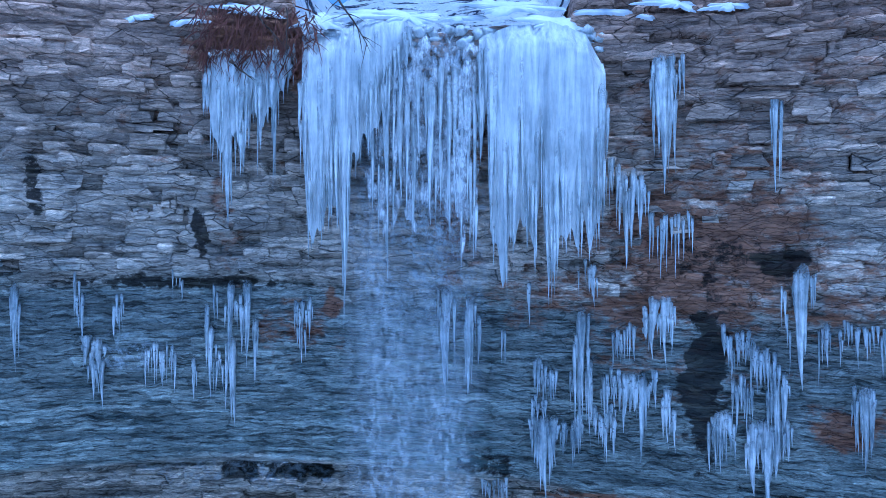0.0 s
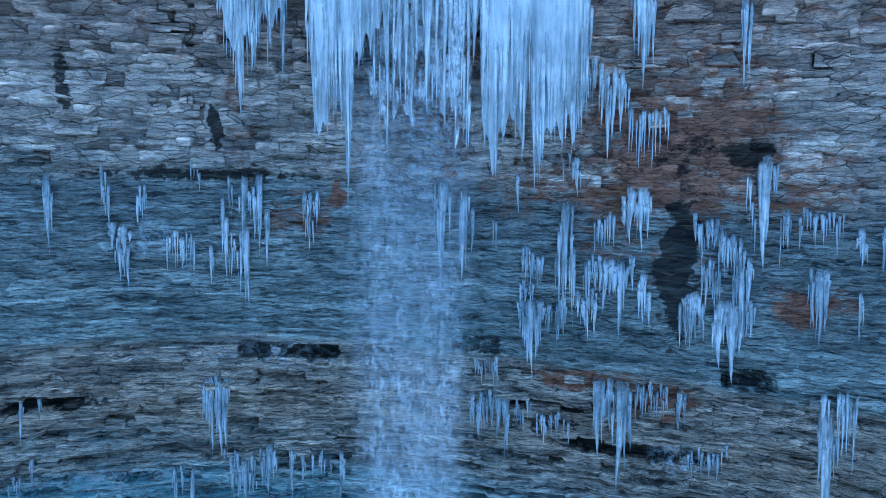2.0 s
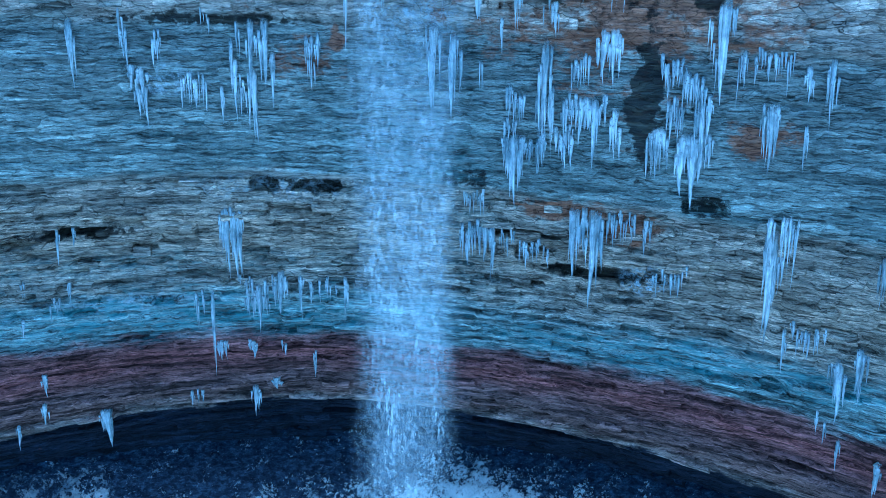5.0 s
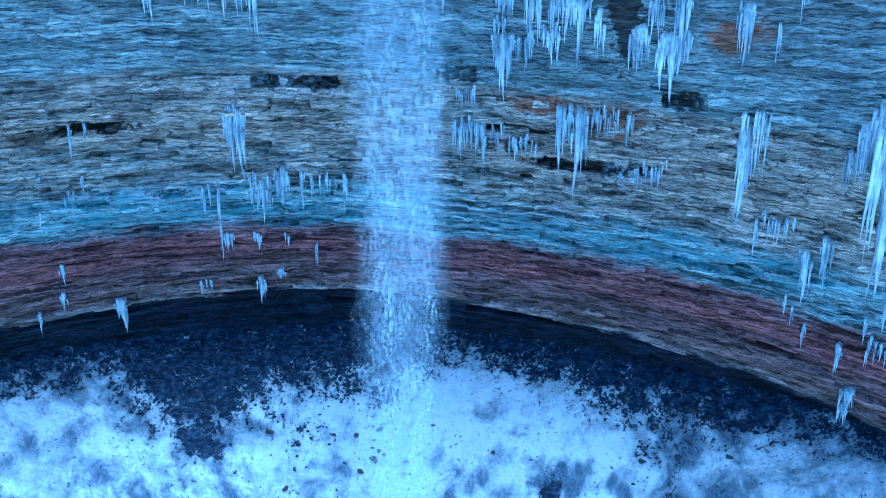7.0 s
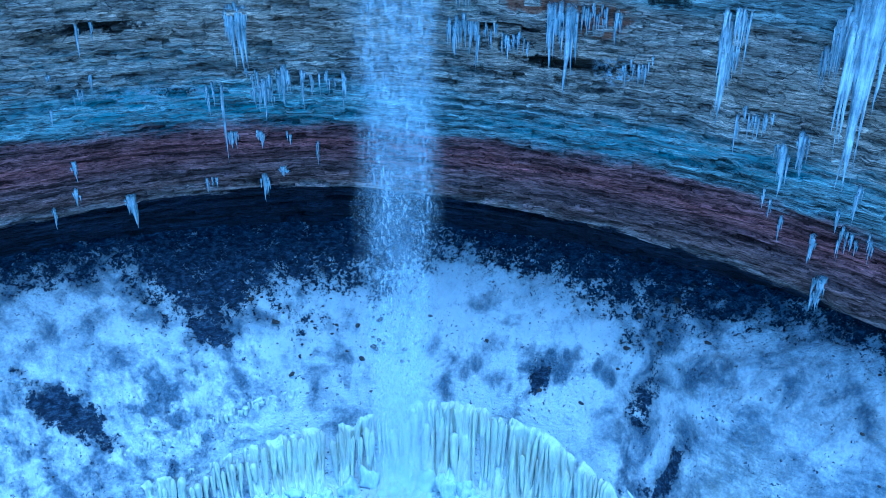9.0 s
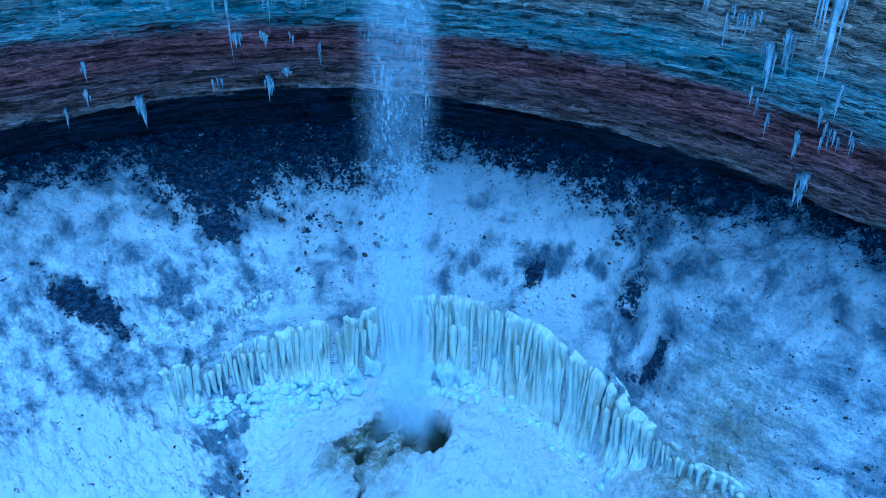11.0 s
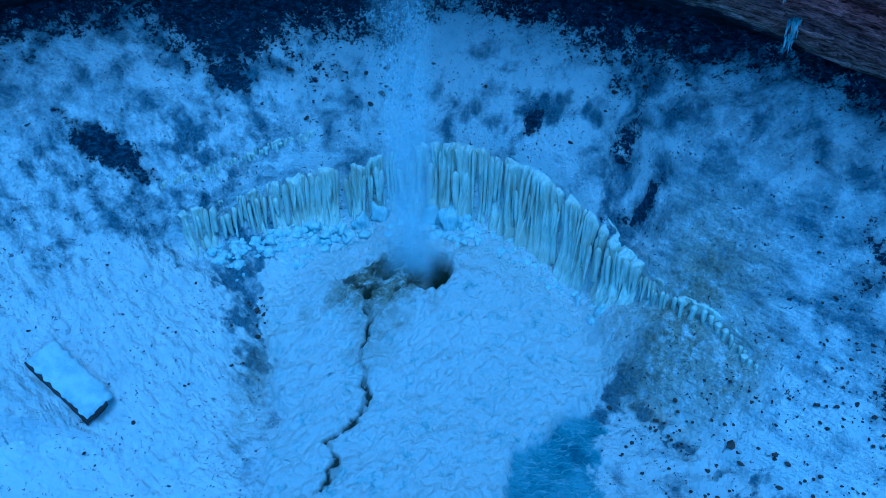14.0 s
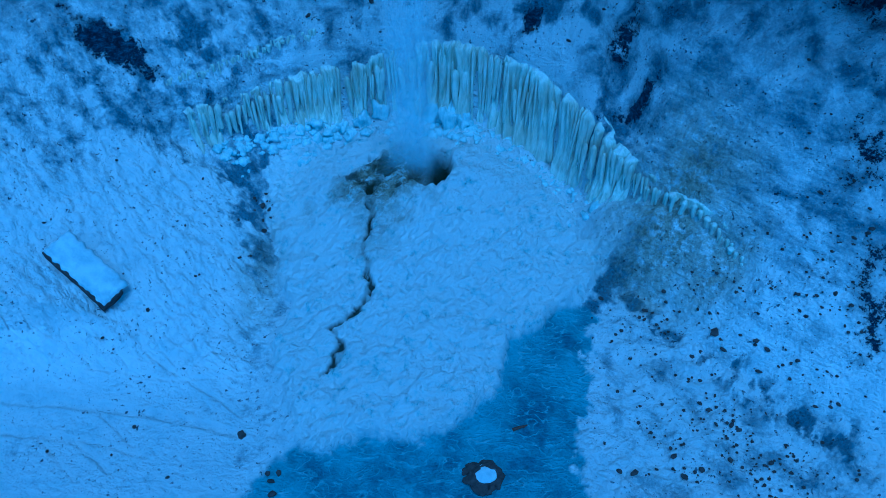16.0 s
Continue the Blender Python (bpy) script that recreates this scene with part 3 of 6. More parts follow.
def basin_floor(x, y):
    x, y = np.asarray(x, float), np.asarray(y, float)
    up = np.interp(y, [-60, 8, 12, 15, 20, 25, 30, 35, 38], [-0.2, -0.05, 0.3, 0.5, 1.0, 2.2, 4.2, 5.0, 5.2])
    up = up * (1 - 0.62 * smooth(3, 14, np.abs(x - 0.5)))
    dx, dy = x - BASIN[0], y - BASIN[1]
    r, a = np.hypot(dx, dy), np.degrees(np.arctan2(dx, dy))
    foot = np.interp(a, [-60, -47, -35, -20, -11, 0, 10, 22, 29, 37, 45, 54, 62, 68, 74, 78, 83, 88, 100], [6.4, 6.4, 6.0, 5.6, 5.0, 5.2, 5.7, 5.7, 5.4, 3.8, 3.0, 3.4, 4.3, 5.3, 6.1, 6.5, 5.9, 5.0, 1.0])
    inward = np.maximum(ice_wall_radius(a) - r, 0)
    near_wall = foot - 0.8 * inward ** 0.9
    # a swollen apron of stained ice below the end of the wall
    apron = foot + 0.35 - 0.12 * inward - 0.24 * inward ** 1.85
    side = smooth(56, 66, a)
    near_wall = near_wall * (1 - side) + apron * side
    bank = 0.50 * np.maximum(-x - 11.0, 0) * smooth(8, 27, y)
    reach = apron_reach(x, y)
    lobe = (0.75 * smooth(1.03, 0.95, reach) + 0.75 * np.sqrt(np.clip(1 - reach, 0, 1))) * smooth(36, 30, y)
    return np.maximum(np.maximum(up + bank + lobe, near_wall * (np.abs(a) < 100) - 9 * (np.abs(a) >= 100)), -0.2)


def ground_height(x, y):
    x, y = np.asarray(x, float), np.asarray(y, float)
    dx, dy = x - BASIN[0], y - BASIN[1]
    r, a = np.hypot(dx, dy), np.degrees(np.arctan2(dx, dy))
    rw, crest = ice_wall_radius(a), ice_wall_crest(a)
    floor, talus = basin_floor(x, y), talus_height(x, y)
    # where no ice wall stands, snow runs from the talus to the floor
    run = np.log(np.exp(np.clip(floor, -5, 30) / 0.9) + np.exp(np.clip(talus, -8, 30) / 0.9)) * 0.9
    # behind the wall, the talus is drawn to the crest
    cx, cy = BASIN[0] + rw * np.sin(np.radians(a)), BASIN[1] + rw * np.cos(np.radians(a))
    bench = talus + (crest - talus_height(cx, cy)) * np.exp(-np.maximum(r - rw, 0) / 3.5)
    step = smooth(-0.5, 0.35, r - rw)
    hard = floor * (1 - step) + np.maximum(bench, floor) * step
    wall = smooth(-66, -52, a) * (1 - smooth(84, 98, a))
    z = run * (1 - wall) + hard * wall
    return np.where(cliff_gap(x, y) < -1.5, 20.0, z)


SNOW_EDGE_X = [-60, -30, -26, -22, -20, -17, -15, -13, -10, -7, -3, 2, 6, 12, 18, 22, 25, 28, 60]
SNOW_EDGE_GAP = [2.8, 2.8, 2.4, 2.6, 4.6, 6.2, 6.9, 5.4, 4.6, 4.4, 4.6, 1.9, 3.4, 3.2, 3.6, 2.2, 1.6, 2.4, 2.4]
# bare spots in the snow: place, half sizes, how bare
SNOW_GAPS = [
    (-23.6, 34.0, 2.6, 0.8, 1.0), (7.9, 37.9, 0.7, 0.45, 0.95), (15.7, 32.3, 1.3, 0.6, 0.85), (14.6, 36.2, 1.2, 1.0, 0.62), (-15.5, 40.4, 1.4, 0.7, 0.9),
    (29.5, 17.0, 1.2, 3.0, 0.5), (28.5, 23.0, 1.2, 2.2, 0.45), (-9.0, 42.6, 2.6, 1.0, 0.4),
]
# places where the snow is thin and the dark ground shows through: place, half sizes, how thin
SNOW_THIN = [
    (4.5, 39.6, 3.4, 1.2, 0.70), (8.6, 38.2, 2.4, 1.0, 0.75), (14.4, 34.6, 1.6, 2.6, 0.85), (13.0, 36.0, 2.4, 1.6, 0.65), (22.0, 30.4, 4.0, 2.4, 0.70), (26.0, 24.0, 1.6, 4.0, 0.6),
    (-18.4, 36.4, 2.2, 1.2, 1.0), (-7.0, 40.4, 3.0, 1.0, 0.60), (-23.0, 31.4, 4.0, 1.4, 0.75), (-15.6, 31.6, 3.4, 0.9, 0.85), (-13.4, 29.5, 1.2, 2.4, 0.8), (-12.2, 25.5, 0.5, 3.0, 0.6),
    (30.0, 21.0, 4.0, 6.0, 0.55), (15.0, 31.2, 2.2, 1.2, 0.7), (19.4, 27.6, 2.6, 0.7, 0.5), (22.5, 24.5, 1.0, 3.0, 0.6), (24.8, 21.0, 0.8, 3.0, 0.5),
    (-20.0, 36.5, 8.0, 3.4, 0.58), (-8.0, 39.6, 6.0, 1.4, 0.40), (3.0, 39.6, 7.0, 1.6, 0.40), (18.0, 31.0, 1.2, 3.0, 0.5), (-27.0, 30.0, 4.0, 4.0, 0.5), (23.0, 9.5, 7.0, 3.0, 0.45),
]


def build_ground():
    gx = graded(-34, 34, 0.12, 1500)
    gy = graded(3, 48, 0.12, 1500)
    x, y = np.meshgrid(gx, gy)
    near = smooth(200, 60, np.hypot(x, y - 20))
    lobe = smooth(1.04, 0.96, apron_reach(x, y))
    river = (1 - lobe) * smooth(11.6, 10.8, x - 0.12 * (y - 8) + 3.4 * (fbm(x * 0.9, y * 0.9, 5, 41, 0.6) - 0.5)) * smooth(-8.6, -7.4, x - 0.8 * (y - 8.5) + 2.0 * (fbm(x * 0.8, y * 0.8, 3, 42) - 0.5)) * smooth(23, 20, y)
    river = river * smooth(-30, -5, y)
    lumps = 0.7 * (fbm(x * 0.35, y * 0.35, 4, 31) - 0.5) + 0.42 * (fbm(x * 1.2, y * 1.5, 4, 32, 0.6) - 0.5) + 0.34 * (fbm(x * 2.6, y * 2.6, 2, 38) - 0.5)
    # runnels that fan out down the lobe
    fan = np.degrees(np.arctan2(x - 0.5, 33 - y))
    run = 0.22 * (fbm(fan * 0.28, np.hypot(x, y - 33) * 0.18, 4, 33) - 0.5) + 0.12 * (fbm(fan * 0.9, np.hypot(x, y - 33) * 0.4, 3, 34) - 0.5)
    # drifts drawn out down both banks
    across, down = x * 0.72 + y * 0.69, y * 0.72 - x * 0.69
    drift = 0.55 * (fbm(across * 0.9, down * 0.30, 3, 36) - 0.5) + 0.62 * (fbm(across * 2.1, down * 0.95, 3, 35) - 0.5)
    gap = cliff_gap(x, y)
    banks = np.maximum(smooth(-10, -13, x) * smooth(11, 16, y), smooth(13, 17, x) * smooth(-0.5, 1.5, bank_foot(x, y)) * 0.6) * smooth(5, 9, gap)
    left_run = drift * banks
    # the flat snow by the river is smooth
    calm = smooth(16, 12, y) * smooth(-8.5, -10.5, x)
    lumps = lumps * (1 - 0.75 * calm)
    flat = 1 - 0.85 * river
    z = ground_height(x, y) + (lumps * (1 - 0.55 * lobe) * flat + run * lobe * 1.8 + lobe * 1.25 * (fbm((x * 0.8 + y * 0.6) * 0.8, (y * 0.8 - x * 0.6) * 1.7, 4, 37, 0.58) - 0.5) + left_run) * near
    z = z - 0.12 * river
    # the hole that the falling water keeps open, and the channel that leaves it
    hole = smooth(1.15, 0.75, np.hypot((x - 0.3) / 1.7, (y - 31.6) / 2.4) + 0.25 * (fbm(x * 0.9, y * 0.9, 3, 43) - 0.5))
    pond = smooth(1.1, 0.85, np.hypot((x + 3.3) / 3.3, (y - 31.0) / 2.0) + 1.1 * (fbm(x * 0.8, y * 0.8, 4, 44) - 0.5))
    path = np.interp(y, [13.6, 15.5, 16.6, 17.4, 18.6, 20, 22, 24, 26, 29, 31], [-6.2, -5.2, -5.3, -5.9, -4.4, -3.5, -3.9, -4.3, -4.0, -4.3, -3.0])
    wide = np.interp(y, [13.4, 14.2, 15.5, 16.6, 17.2, 18.5, 20, 22, 26, 30], [0.04, 0.18, 0.42, 0.12, 0.16, 0.34, 0.26, 0.14, 0.18, 0.4])
    crack = (0.35 + 0.65 * smooth(0.40, 0.55, fbm(x * 1.5, y * 1.1, 3, 51))) * smooth(1.5, 0.8, np.abs(x - path + 0.9 * (fbm(y * 1.2, 0 * y, 4, 45) - 0.5) + 0.5 * (fbm(x * 2.2, y * 2.2, 3, 54) - 0.5)) / wide) * smooth(13.2, 13.8, y) * (1 - smooth(29.5, 31, y))
    z = z - 1.5 * hole - 0.45 * pond * (1 - hole) - 0.40 * crack
    # trodden tracks
    tracks = np.zeros_like(x)
    for x0, y0, x1, y1, w, deep in TRACKS:
        t = np.clip(((x - x0) * (x1 - x0) + (y - y0) * (y1 - y0)) / ((x1 - x0) ** 2 + (y1 - y0) ** 2), 0, 1)
        d = np.hypot(x - x0 - t * (x1 - x0), y - y0 - t * (y1 - y0) + 0.5 * (fbm(x * 0.5, 0 * x, 3, 46) - 0.5))
        tracks = np.maximum(tracks, deep * smooth(w, 0.3 * w, d))
        z = z + 0.05 * smooth(w * 1.9, w, d) * smooth(w * 0.5, w, d)
    z = z - 0.22 * tracks * (0.6 + 0.8 * fbm(x * 2.5, y * 2.5, 2, 47))
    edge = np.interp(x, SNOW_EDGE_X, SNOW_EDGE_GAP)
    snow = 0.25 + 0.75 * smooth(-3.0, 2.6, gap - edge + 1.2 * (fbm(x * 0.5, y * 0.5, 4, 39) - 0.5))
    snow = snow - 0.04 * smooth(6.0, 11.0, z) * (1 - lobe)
    for cx, cy, rx, ry, k in SNOW_GAPS:
        snow = np.minimum(snow, 1 - k * blob(x, y, cx, cy, rx, ry, 0.6, 0.7, 5))
    silt = np.maximum(1.0 * blob(x, y, -3.2, 30.0, 4.2, 3.0, 0.35, 0.8, 12), 0.9 * blob(x, y, 18.0, 25.2, 3.8, 3.8, 0.5, 0.4, 13))
    silt = np.maximum(silt, 0.75 * blob(x, y, 20.6, 22.0, 2.6, 2.8, 0.6, 0.5, 17))
    silt = np.maximum(silt, 0.5 * blob(x, y, -3.6, 27, 1.6, 3.5, 0.6, 0.6, 14))
    silt = np.maximum(silt, 0.45 * blob(x, y, -12.2, 23.0, 1.4, 5.0, 0.6, 0.5, 15))
    wet = np.clip(np.maximum(np.maximum(hole * (0.55 + 0.45 * smooth(-0.6, 0.6, x - 0.2)), crack * 0.95), 0.8 * pond * smooth(0.48, 0.58, fbm(x * 1.1, y * 1.1, 4, 48))), 0, 1)
    # thin snow, and a broad darkening uphill that paints in the overhang's shade
    thin = 0.28 * smooth(4.0, 11.0, z) + 0.30 * smooth(-7, -13, x) * smooth(28, 32, y) + 0.32 * smooth(11, 16, x) * smooth(0, 2, bank_foot(x, y)) + 0.34 * smooth(12, 14, x) * smooth(0.5, -0.5, bank_foot(x, y))
    for cx, cy, rx, ry, k in SNOW_THIN:
        thin = np.maximum(thin, k * blob(x, y, cx, cy, rx, ry, 0.5, 1.1, 9))
    # darker rubble ice in the moat round the lobe
    reach = apron_reach(x, y)
    ring = smooth(0.99, 1.03, reach) * smooth(1.36, 1.10, reach + 0.5 * (fbm(x * 0.8, y * 0.8, 4, 52) - 0.5))
    # rubble along the foot of the bank
    s = bank_foot(x, y) + 1.6 * (fbm(x * 0.5, y * 0.5, 3, 53) - 0.5)
    patchy = 0.35 + 0.65 * smooth(0.42, 0.58, fbm(x * 1.1, y * 1.1, 4, 56, 0.6))
    rubble = smooth(-2.6, -0.9, s) * smooth(1.1, -0.2, s) * smooth(13.0, 14.5, x) * smooth(32, 27, x)
    thin = np.maximum(thin, 0.95 * rubble * patchy)
    z = z + rubble * 0.9 * (fbm(x * 1.4, y * 1.4, 3, 57) - 0.4)
    thin = np.maximum(thin, 0.95 * ring * np.maximum(smooth(-8, -10, x) * smooth(20, 25, y) * smooth(36, 34, y), smooth(8, 10, x) * smooth(28, 24, y)))
    thin = np.maximum(thin, 0.35 * ring * smooth(-8, -10, x) * smooth(36, 34, y))
    slope = banks
    attrs = {"snow": snow, "silt": silt, "open": wet, "lobe": lobe, "river": river * smooth(0.1, 0.9, river), "thin": thin * (1 - lobe), "slope": slope}
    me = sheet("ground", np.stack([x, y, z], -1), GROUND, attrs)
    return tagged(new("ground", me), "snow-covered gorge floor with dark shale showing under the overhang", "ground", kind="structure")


TRACKS = [
    (-30, 11.6, -17.7, 11.0, 0.45, 1.0), (-17.7, 11.0, -11.4, 9.7, 0.4, 0.9), (-22.1, 13.8, -16.4, 13.5, 0.2, 0.8), (-16.4, 13.5, -12.6, 13.9, 0.2, 0.8),
    (-19.0, 15.5, -11.3, 11.0, 0.18, 0.8), (-30, 9.7, -22, 8.8, 0.35, 0.8), (-22, 8.8, -18.7, 6.5, 0.25, 0.7), (-22, 9.0, -17, 8.0, 0.25, 0.8), (-16.4, 15.2, -12.8, 14.0, 0.15, 0.6),
    (-25, 9.4, -21, 6.0, 0.2, 0.6), (-21, 10.9, -18, 8.6, 0.18, 0.5),
]
ground = build_ground()


# ---- the falling water ----
def water_material():
    m = Nodes("falling_water", 0.6, shine=0.2)
    streak = m.noise(1.0, 7, 0.74, m.where((9.0, 9.0, 2.4)))
    drop = m.noise(3.2, 4, 0.7, m.where((1.5, 1.5, 0.8)))
    gust = m.noise(0.55, 5, 0.7, m.where((1.6, 1.6, 0.8)))
    n = m.math("ADD", m.math("MULTIPLY", streak, 0.66), m.math("MULTIPLY", drop, 0.34))
    a = m.math("MULTIPLY", m.math("MULTIPLY", m.ramp(n, [(0.46, 0.0), (0.52, 0.35), (0.59, 1.0)]), m.ramp(gust, [(0.36, 0.25), (0.60, 1.3)])), m.attr("body"), True)
    a = m.math("ADD", a, m.math("MULTIPLY", m.attr("mist"), m.ramp(gust, [(0.32, 0.6), (0.62, 1.15)])), True)
    m.link(a, m.bsdf.inputs["Alpha"])
    return m.colour((0.82, 0.86, 0.90))


WATER = water_material()


def build_falls():
    root = tagged(new("waterfall"), "thin waterfall dropping free from the icy lip into the pool", "waterfall")
    root.location = (-0.4, 31.2, 4.5)
    for k in range(4):
        zs, us = np.linspace(57.8, 4.2, 260), np.linspace(-1, 1, 34)
        u, z = np.meshgrid(us, zs)
        fall = (57.8 - z) / 53.6
        cx = -1.1 + 0.10 * fall + 0.5 * (fbm(z * 0.10, 0 * z + k, 3, 40 + k) - 0.5)
        half = 2.7 - 0.75 * fall + 0.5 * smooth(0.85, 1.0, fall) + 0.8 * (fbm(z * 0.45, u * 0.8 + k * 3, 3, 50 + k) - 0.5)
        x = cx + u * half * (1.10 - 0.10 * k) + 0.35 * math.sin(k * 2.2)
        y = 31.2 + (k - 1.5) * 0.45 + 0.4 * (fbm(u * 1.5, z * 0.08, 2, 60 + k) - 0.5)
        strand = fbm(u * 2.0 + k, z * 0.05, 3, 70 + k)
        ropes = 0.62 + 0.5 * np.exp(-((u + 0.58) / 0.24) ** 2) + 0.45 * np.exp(-((u - 0.60) / 0.2) ** 2)
        body = (1 - np.abs(u) ** 2.6) * ropes * (0.31 + 0.17 * smooth(0.05, 0.45, fall)) * (0.16 + 0.84 * smooth(0.38, 0.62, strand + 0.04)) * (1 - 0.75 * smooth(0.6, 0.86, fall))
        mist = (0.012 + 0.025 * smooth(0.2, 0.5, fall) + 0.22 * smooth(0.60, 0.88, fall)) * (1 - u * u) ** 1.5 * (0.55 + 0.9 * fbm(u * 1.5, z * 0.25, 3, 90 + k)) * smooth(0, 0.035, 1 - fall)
        veil = sheet("water_veil", np.stack([x, y, z], -1) - np.array(root.location), WATER, {"body": body, "mist": mist})
        veil.polygons.foreach_set("use_smooth", [True] * len(veil.polygons))
        part_ob = new("water_veil", veil)
        part_ob.parent = root
    return root


falls = build_falls()


# ---- helpers for things ----
def part(name, me, parent, label="", at=None):
    ob = new(name, me)
    ob.parent = parent
    if at is not None:
        ob.matrix_local = at
    if label:
        tagged(ob, label)
    return ob


def mesh_of(name, verts, faces, material, shade=True):
    me = bpy.data.meshes.new(name)
    me.from_pydata([tuple(v) for v in verts], [], [tuple(f) for f in faces])
    me.materials.append(material)
    if shade:
        me.polygons.foreach_set("use_smooth", [True] * len(me.polygons))
    me.update()
    return me


def turned(name, rings, sides, material, profile, sway=0.0, flute=0.0, seed=0, warp=1.0):
    """A closed upright body: rings of points round a line, with a radius by height and angle."""
    rng = np.random.RandomState(seed)
    a = np.linspace(0, 2 * np.pi, sides, endpoint=False)
    ph = rng.rand(6) * 9
    verts, faces = [], []
    for k in range(rings):
        v = (k / (rings - 1)) ** warp
        r = profile(v) * (1 + flute * (0.6 * np.sin(a * 3 + ph[0] + v * 2) + 0.5 * np.sin(a * 5 + ph[1] - v * 3) + 0.7 * (rng.rand(sides) - 0.5)))
        cx = sway * (np.sin(v * 5 + ph[2]) - np.sin(ph[2])) * v
        cy = sway * (np.sin(v * 4 + ph[3]) - np.sin(ph[3])) * v
        verts += [(cx + r[i] * math.cos(a[i]), cy + r[i] * math.sin(a[i]), -v) for i in range(sides)]
    for k in range(rings - 1):
        for i in range(sides):
            j = (i + 1) % sides
            faces.append((k * sides + i, (k + 1) * sides + i, (k + 1) * sides + j, k * sides + j))
    faces.append(tuple(range(sides)))
    faces.append(tuple(range((rings - 1) * sides, rings * sides))[::-1])
    me = mesh_of(name, verts, faces, material)
    me.attributes.new("down", "FLOAT", "POINT").data.foreach_set("value", [-v[2] for v in verts])
    return me


def spike(v, bulge, knob):
    r = 0.5 * (1 - v) ** bulge + 0.012
    return r * (1 + knob * math.sin(v * 23 + bulge * 9) * (0.3 + v)) * math.sin(min(1.0, 0.15 + v * 12.0) * math.pi / 2)


ICICLES = [turned("icicle", 15, 9, ICE, lambda v, b=b, k=k: spike(v, b, k), 0.14, 0.26, s, 1.3) for s, (b, k) in enumerate(
    [(0.9, 0.10), (1.1, 0.12), (1.3, 0.14), (0.8, 0.08), (1.6, 0.12), (1.0, 0.20), (1.2, 0.08), (0.9, 0.18)])]
ice_rng = np.random.RandomState(5)


def hanging_ice(label, rows, lean=0.0):
    """A cluster of icicles: x, height of the root, length and width of each."""
    x0, z0 = rows[0][0], rows[0][1]
    root = tagged(new("icicle_cluster"), label, "icicles", "icicle clusters on the cliff")
    root.location = (x0, float(cliff_smooth(x0, z0)), z0)
    for x, z, length, width in rows:
        y = float(cliff_smooth(x, z)) - 0.10 - (0.12 if length < 1.2 else 0.0)
        me = ICICLES[ice_rng.randint(len(ICICLES))]
        grow = 0.85 if width > 0.16 else 1.0
        m = Matrix.LocRotScale((x - root.location.x, y - root.location.y, z + 0.3 - root.location.z),
                               Euler((0, 0, ice_rng.uniform(0, 6.28))), (width * grow, width * grow * 0.85, length * 1.04 + 0.3))
        part("icicle", me, root, at=m)
        if width > 0.16:
            for k in range(3 if width < 0.3 else 6):
                u = ice_rng.uniform(-0.6, 0.6)
                l2 = length * ice_rng.uniform(0.3, 0.85) * (1 - 0.3 * abs(u))
                m = Matrix.LocRotScale((x + u * width - root.location.x, y - 0.05 - root.location.y, z + 0.1 - ice_rng.uniform(0, 0.3) * length - root.location.z),
                                       Euler((0, 0, ice_rng.uniform(0, 6.28))), (max(0.07, width * 0.32), max(0.06, width * 0.3), l2))
                part("icicle", ICICLES[ice_rng.randint(len(ICICLES))], root, at=m)
    return root


